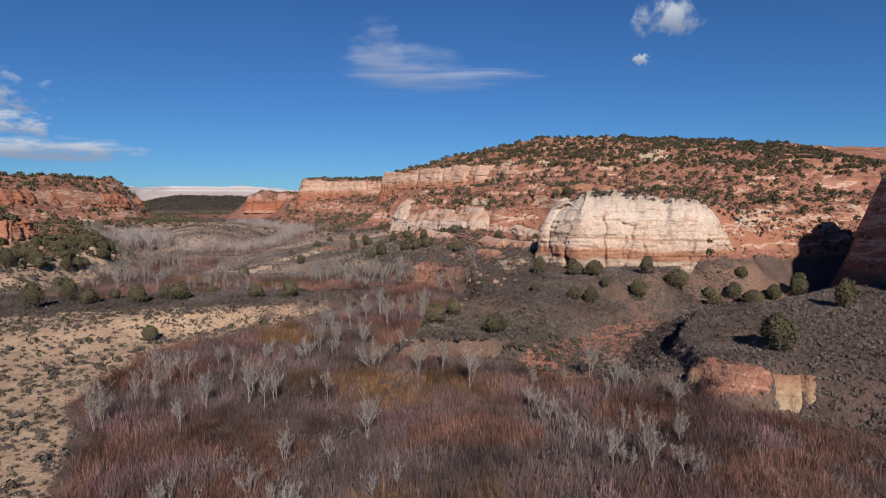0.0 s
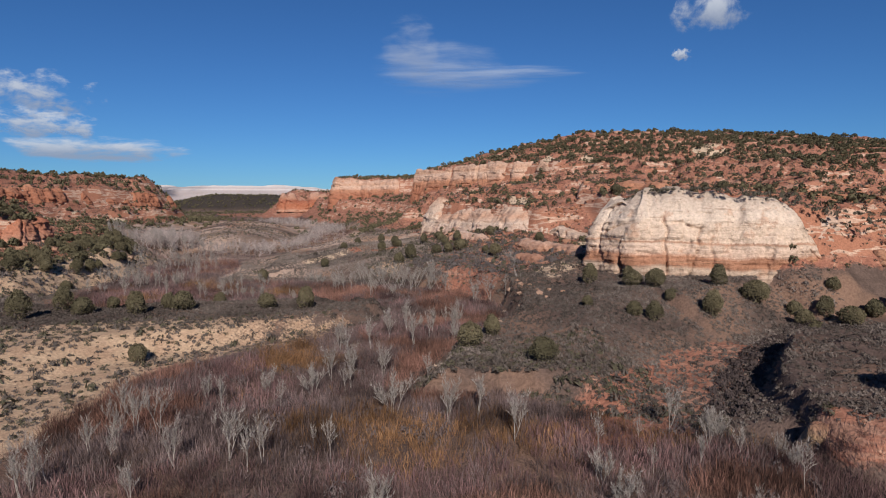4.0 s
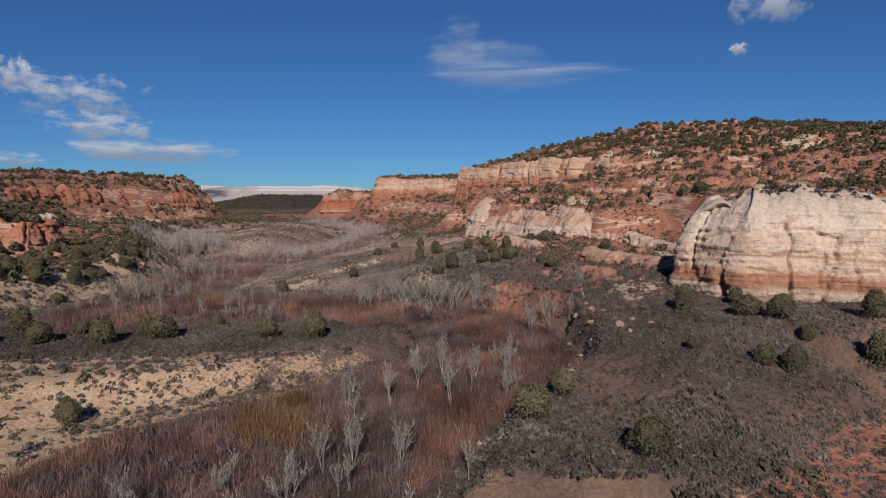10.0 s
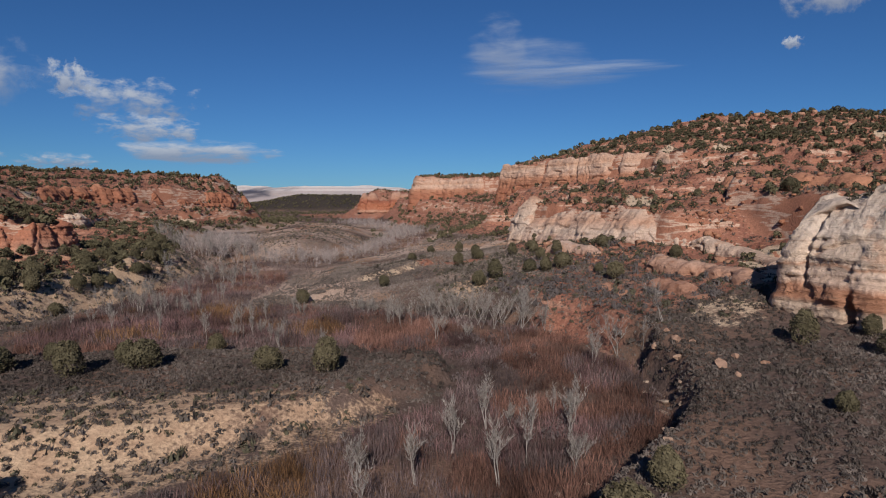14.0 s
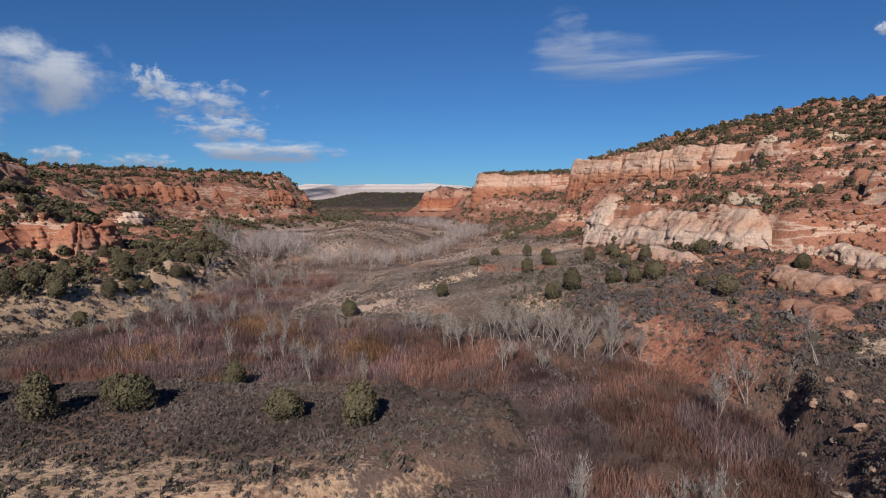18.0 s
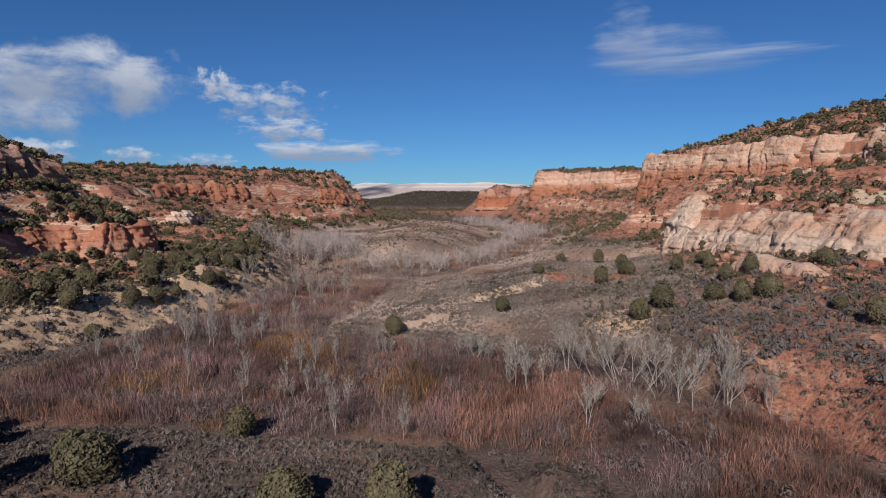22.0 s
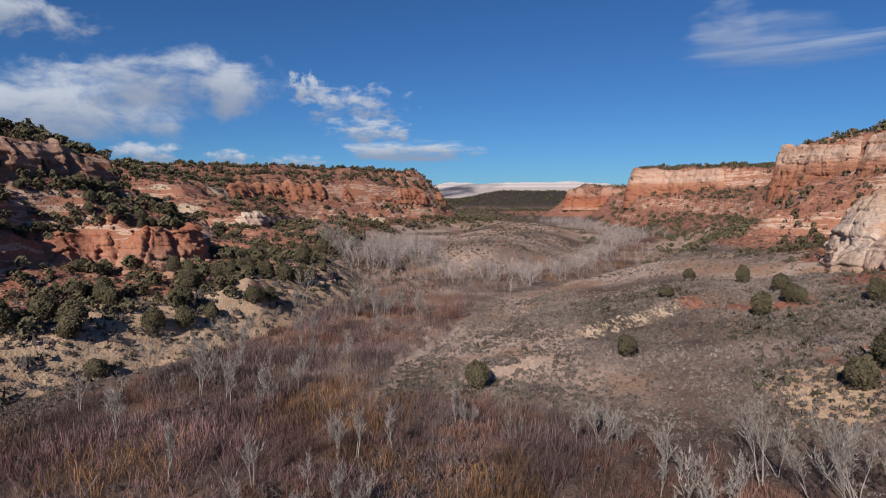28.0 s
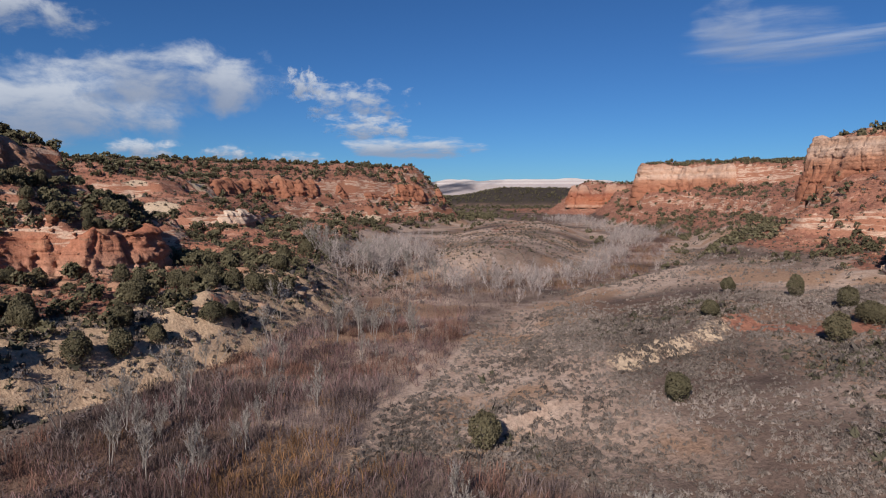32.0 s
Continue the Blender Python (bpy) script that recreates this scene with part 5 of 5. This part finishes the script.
def plant_trees():
    rng = np.random.default_rng(53)
    spots = [*TREES_NEAR, *TREES_MEANDER, *TREES_GROVE, *TREES_LEFT, *TREES_UP]
    x, y = scatter(rng, 1500, -60, 60, 22, 285, lambda x, y: smooth(1, -3, creek_side(x, y)) * smooth(-0.02, 0.25, fbm(x + 70, y + 30, 15, 3)))
    for a, b in list(zip(x, y))[:130]:
        spots.append((a, b, int(rng.choice([0, 1, 3, 3, 5])), rng.uniform(0.55, 0.95)))
    zs = height(np.array([s[0] for s in spots]), np.array([s[1] for s in spots]))
    used = set()
    for (a, b, kind, size), z in zip(spots, zs):
        ob = COTTONWOODS[kind]
        if kind in used:
            ob = copy_thing(ob, Matrix())
        used.add(kind)
        ob.matrix_basis = pose(a, b, z, 0, 0, rng.uniform(0, 360)) @ Matrix.Diagonal((size, size, size, 1))
    # the grey groves farther up the valley
    def groves(x, y):
        d, w = near_line(x, y, GROVE)
        k = np.maximum(smooth(5, -3, creek_side(x, y)) * np.where(y < 300, 0.6, 1.0) * smooth(262, 285, y), smooth(5, -4, d - w))
        return k * smooth(-0.05, 0.2, fbm(x + 70, y + 30, 12, 3))
    x, y = scatter(rng, 6500, -90, 120, 255, 500, groves)
    x2, y2 = scatter(rng, 4200, -60, 140, 500, 760, groves)
    x, y = np.concatenate([x, x2]), np.concatenate([y, y2])
    kinds = [bare_tree(900 + k) for k in range(6)]
    tris, tint = [], []
    big = smooth(40, 20, np.hypot(x + 60, (y - 322) * 0.7))
    tall = rng.uniform(3.6, 6.6, len(x)) * (1 + 0.35 * big)
    z = height(x, y)
    for k in range(6):
        sel = np.arange(len(x)) % 6 == k
        a, m = rng.uniform(0, 2 * np.pi, sel.sum()), tall[sel]
        R = np.stack([np.cos(a), -np.sin(a), 0 * a, np.sin(a), np.cos(a), 0 * a, 0 * a, 0 * a, 1 + 0 * a], 1).reshape(-1, 3, 3) * m[:, None, None]
        at = np.stack([x[sel], y[sel], z[sel] - 0.1], 1)
        tris.append((np.einsum("nij,tvj->ntvi", R, kinds[k]) + at[:, None, None, :]).reshape(-1, 3, 3))
        tint.append(np.repeat(rng.uniform(0.6, 1.25, (sel.sum(), 1)) * np.array([[0.36, 0.300, 0.278]]), len(kinds[k]), 0))
    T, tint = np.concatenate(tris), np.concatenate(tint)
    ob = new("cottonwood_grove", soup("cottonwood_grove", T, tint, BRUSH))
    tagged(ob, "hazy grey groves of leafless cottonwoods along the creek", "trees", kind="stuff")


# ---------------------------------------------------------------- rocks
def rock_mesh(name, seed, mat):
    rng = np.random.default_rng(seed)
    bm = bmesh.new()
    bmesh.ops.create_icosphere(bm, subdivisions=2, radius=1.0)
    for v in bm.verts:
        for d in unit(np.random.default_rng(seed).normal(size=(11, 3))):
            over = v.co.dot(Vector(d)) - 0.46
            if over > 0:
                v.co -= Vector(d) * over
        v.co *= 1 + 0.12 * noise.noise(v.co * 3 + Vector((seed, 0, 0)))
    me = bpy.data.meshes.new(name)
    bm.to_mesh(me)
    bm.free()
    me.materials.append(mat)
    return me


def rocks():
    rng = np.random.default_rng(59)
    kinds = [rock_mesh("boulder", 100 + k, BOULDER) for k in range(4)]
    # pale boulders along the cut bank and the creek
    for k, (x, y, s) in enumerate(((55.8, 136, 1.5), (54, 138, 1.0), (57, 134, 0.8), (32.5, 110, 0.9), (31, 109, 0.6), (34, 110.5, 0.5), (52, 131, 0.8), (49, 126, 0.7), (47, 121, 0.9), (45, 117, 0.6),
                                   (42, 112, 0.7), (50.5, 129, 1.1), (27, 100, 0.7), (29, 99, 0.6), (-38, 262, 1.2), (-94, 400, 1.5), (-100, 402, 1.3), (-37, 258, 0.8), (56.5, 140, 1.1),
                                   (53, 134, 0.7), (53.6, 131.5, 0.9), (51.8, 127.5, 0.6), (50.2, 124.5, 0.8), (48.6, 122.6, 0.6), (48, 119, 0.7), (46.4, 118.4, 0.5), (43.6, 114, 0.8), (55, 124.5, 1.3), (57.5, 126, 1.0),
                                   (54.5, 121, 0.9), (59, 123, 0.8), (56, 129, 0.7), (52.4, 137, 0.8), (50, 133, 0.6), (41, 110, 0.6), (39.5, 108.5, 0.7))):
        ob = new("boulder", kinds[k % 4])
        z = float(height(np.array([x]), np.array([y]))[0])
        ob.matrix_basis = pose(x, y, z + 0.05 * s, rng.uniform(-20, 20), rng.uniform(-20, 20), rng.uniform(0, 360)) @ Matrix.Diagonal((s, s * 0.8, s * 0.6, 1))
        tagged(ob, "pale sandstone boulder half sunk in the creek bank", "rock", "creek boulders")
    # fallen blocks on the slopes
    def keep(x, y):
        z = height(x, y, False)
        return smooth(3, 7, z - floor_height(x, y)) * (0.2 + 0.8 * smooth(0.0, 0.4, fbm(x, y + 33, 14, 3)))
    x, y = scatter(rng, 34000, -130, 215, 70, 420, keep)
    verts, faces = [], []
    cube = np.array([(i, j, k) for i in (-1, 1) for j in (-1, 1) for k in (-1, 1)], float)
    quad = np.array([(0, 1, 3, 2), (4, 6, 7, 5), (0, 4, 5, 1), (2, 3, 7, 6), (0, 2, 6, 4), (1, 5, 7, 3)])
    n = len(x)
    s = rng.uniform(0.18, 0.6, (n, 1, 1)) * np.where(rng.random((n, 1, 1)) < 0.10, 2.6, 1.0)
    a = rng.uniform(0, np.pi, n)
    c = cube[None] * rng.uniform(0.6, 1.2, (n, 8, 3)) * np.array([1, 0.75, 0.55])
    R = np.stack([np.cos(a), -np.sin(a), np.sin(a), np.cos(a)], 1).reshape(-1, 2, 2)
    c[..., :2] = np.einsum("nij,nkj->nki", R, c[..., :2])
    V = c * s + np.stack([x, y, height(x, y)], 1)[:, None, :]
    F = (quad[None] + (np.arange(n) * 8)[:, None, None]).reshape(-1, 4)
    ob = new("talus", mesh_of("talus", V.reshape(-1, 3), F, BOULDER))
    tagged(ob, "fallen sandstone blocks strewn over the slopes", "rocks", kind="stuff")


# ---------------------------------------------------------------- clouds
def cloud_material(name, stretch, low, high, soft):
    m, n, l, p = material(name)
    out = n["Material Output"]
    n.remove(p)
    tc = n.new("ShaderNodeTexCoord")
    info = n.new("ShaderNodeObjectInfo")
    mp = n.new("ShaderNodeMapping")
    mp.inputs["Scale"].default_value = stretch
    l.new(tc.outputs["Object"], mp.inputs["Vector"])
    shift = n.new("ShaderNodeVectorMath")
    shift.operation = "ADD"
    l.new(mp.outputs[0], shift.inputs[0])
    comb = n.new("ShaderNodeCombineXYZ")
    l.new(nodes_math(n, l, "MULTIPLY", info.outputs["Random"], 40.0), comb.inputs[1])
    l.new(comb.outputs[0], shift.inputs[1])
    puff = nodes_noise(n, l, shift.outputs[0], 1.0, 7, 0.58, 0.25)
    sep = n.new("ShaderNodeSeparateXYZ")
    l.new(tc.outputs["Object"], sep.inputs[0])
    r2 = nodes_math(n, l, "ADD", nodes_math(n, l, "POWER", nodes_math(n, l, "ABSOLUTE", sep.outputs[0]), 2.0), nodes_math(n, l, "POWER", nodes_math(n, l, "ABSOLUTE", sep.outputs[2]), 2.0))
    body = nodes_math(n, l, "SUBTRACT", puff, nodes_math(n, l, "MULTIPLY", r2, 0.40))
    alpha = nodes_range(n, l, body, low, high, 0.0, soft)
    edge = nodes_range(n, l, r2, 1.0, 0.6)
    alpha = nodes_math(n, l, "MULTIPLY", alpha, edge)
    # the glow has sunlit tops and shaded grey undersides painted into its colour
    col = nodes_mix(n, l, nodes_range(n, l, nodes_math(n, l, "ADD", sep.outputs[2], nodes_math(n, l, "MULTIPLY", puff, 0.8)), 0.0, 0.9), (0.27, 0.32, 0.43), (0.58, 0.62, 0.69))
    em = n.new("ShaderNodeEmission")
    l.new(col, em.inputs[0])
    tr = n.new("ShaderNodeBsdfTransparent")
    mix = n.new("ShaderNodeMixShader")
    l.new(alpha, mix.inputs[0])
    l.new(tr.outputs[0], mix.inputs[1])
    l.new(em.outputs[0], mix.inputs[2])
    l.new(mix.outputs[0], out.inputs[0])
    return m


PUFFY = cloud_material("cumulus", (2.4, 1.0, 1.5), 0.26, 0.56, 0.88)
WISPY = cloud_material("cirrus", (0.9, 1.0, 2.6), 0.16, 0.80, 0.46)


BROKEN = cloud_material("broken cloud", (3.4, 1.0, 2.4), 0.33, 0.60, 0.85)


def clouds():
    me = {}
    for mat in (PUFFY, WISPY, BROKEN):
        me[mat] = mesh_of("cloud", np.array([(-1, 0, -1), (1, 0, -1), (1, 0, 1), (-1, 0, 1)], float), np.array([[0, 1, 2, 3]]), mat)
    # way to each cloud and its breadth and height, in degrees
    for az, el, wide, tall, mat in ((-14.3, 4.3, 17, 2.8, PUFFY), (-18.6, 6.0, 13, 4.0, BROKEN), (-19.6, 8.4, 15, 6.0, BROKEN), (-24, 9.6, 6, 4.5, BROKEN), (-34.8, 9.8, 24, 9.0, PUFFY), (-44, 6.9, 24, 9.0, PUFFY), (-45.5, 13.9, 14, 5.6, PUFFY),
                                    (-37.5, 3.7, 8, 2.8, PUFFY), (-25.1, 3.2, 7, 1.8, PUFFY), (-30.9, 3.5, 6.5, 2.6, PUFFY), (15.2, 12.4, 14, 6.0, WISPY), (12.6, 14.0, 6, 7.0, WISPY), (17.0, 11.4, 17, 3.4, WISPY), (22.5, 11.7, 14, 2.0, WISPY), (39.5, 16.0, 8, 5.2, PUFFY), (37.1, 12.6, 2.2, 1.4, PUFFY)):
        far = 4000
        a, e = radians(az), radians(el)
        at = Vector((10 + far * math.sin(a) * math.cos(e), 80 + far * math.cos(a) * math.cos(e), 24 + far * math.sin(e)))
        ob = new("cloud", me[mat])
        ob.matrix_basis = Matrix.Translation(at) @ pose(0, 0, 0, 0, 0, -az) @ Matrix.Diagonal((far * math.tan(radians(wide / 2)), 1, far * math.tan(radians(tall / 2)), 1))
        tagged(ob, "white broken cloud in deep blue sky" if mat is not WISPY else "thin wispy cloud in deep blue sky", "cloud", "clouds", "structure")


sagebrush()
thicket()
plant_junipers()
plant_trees()
rocks()
clouds()
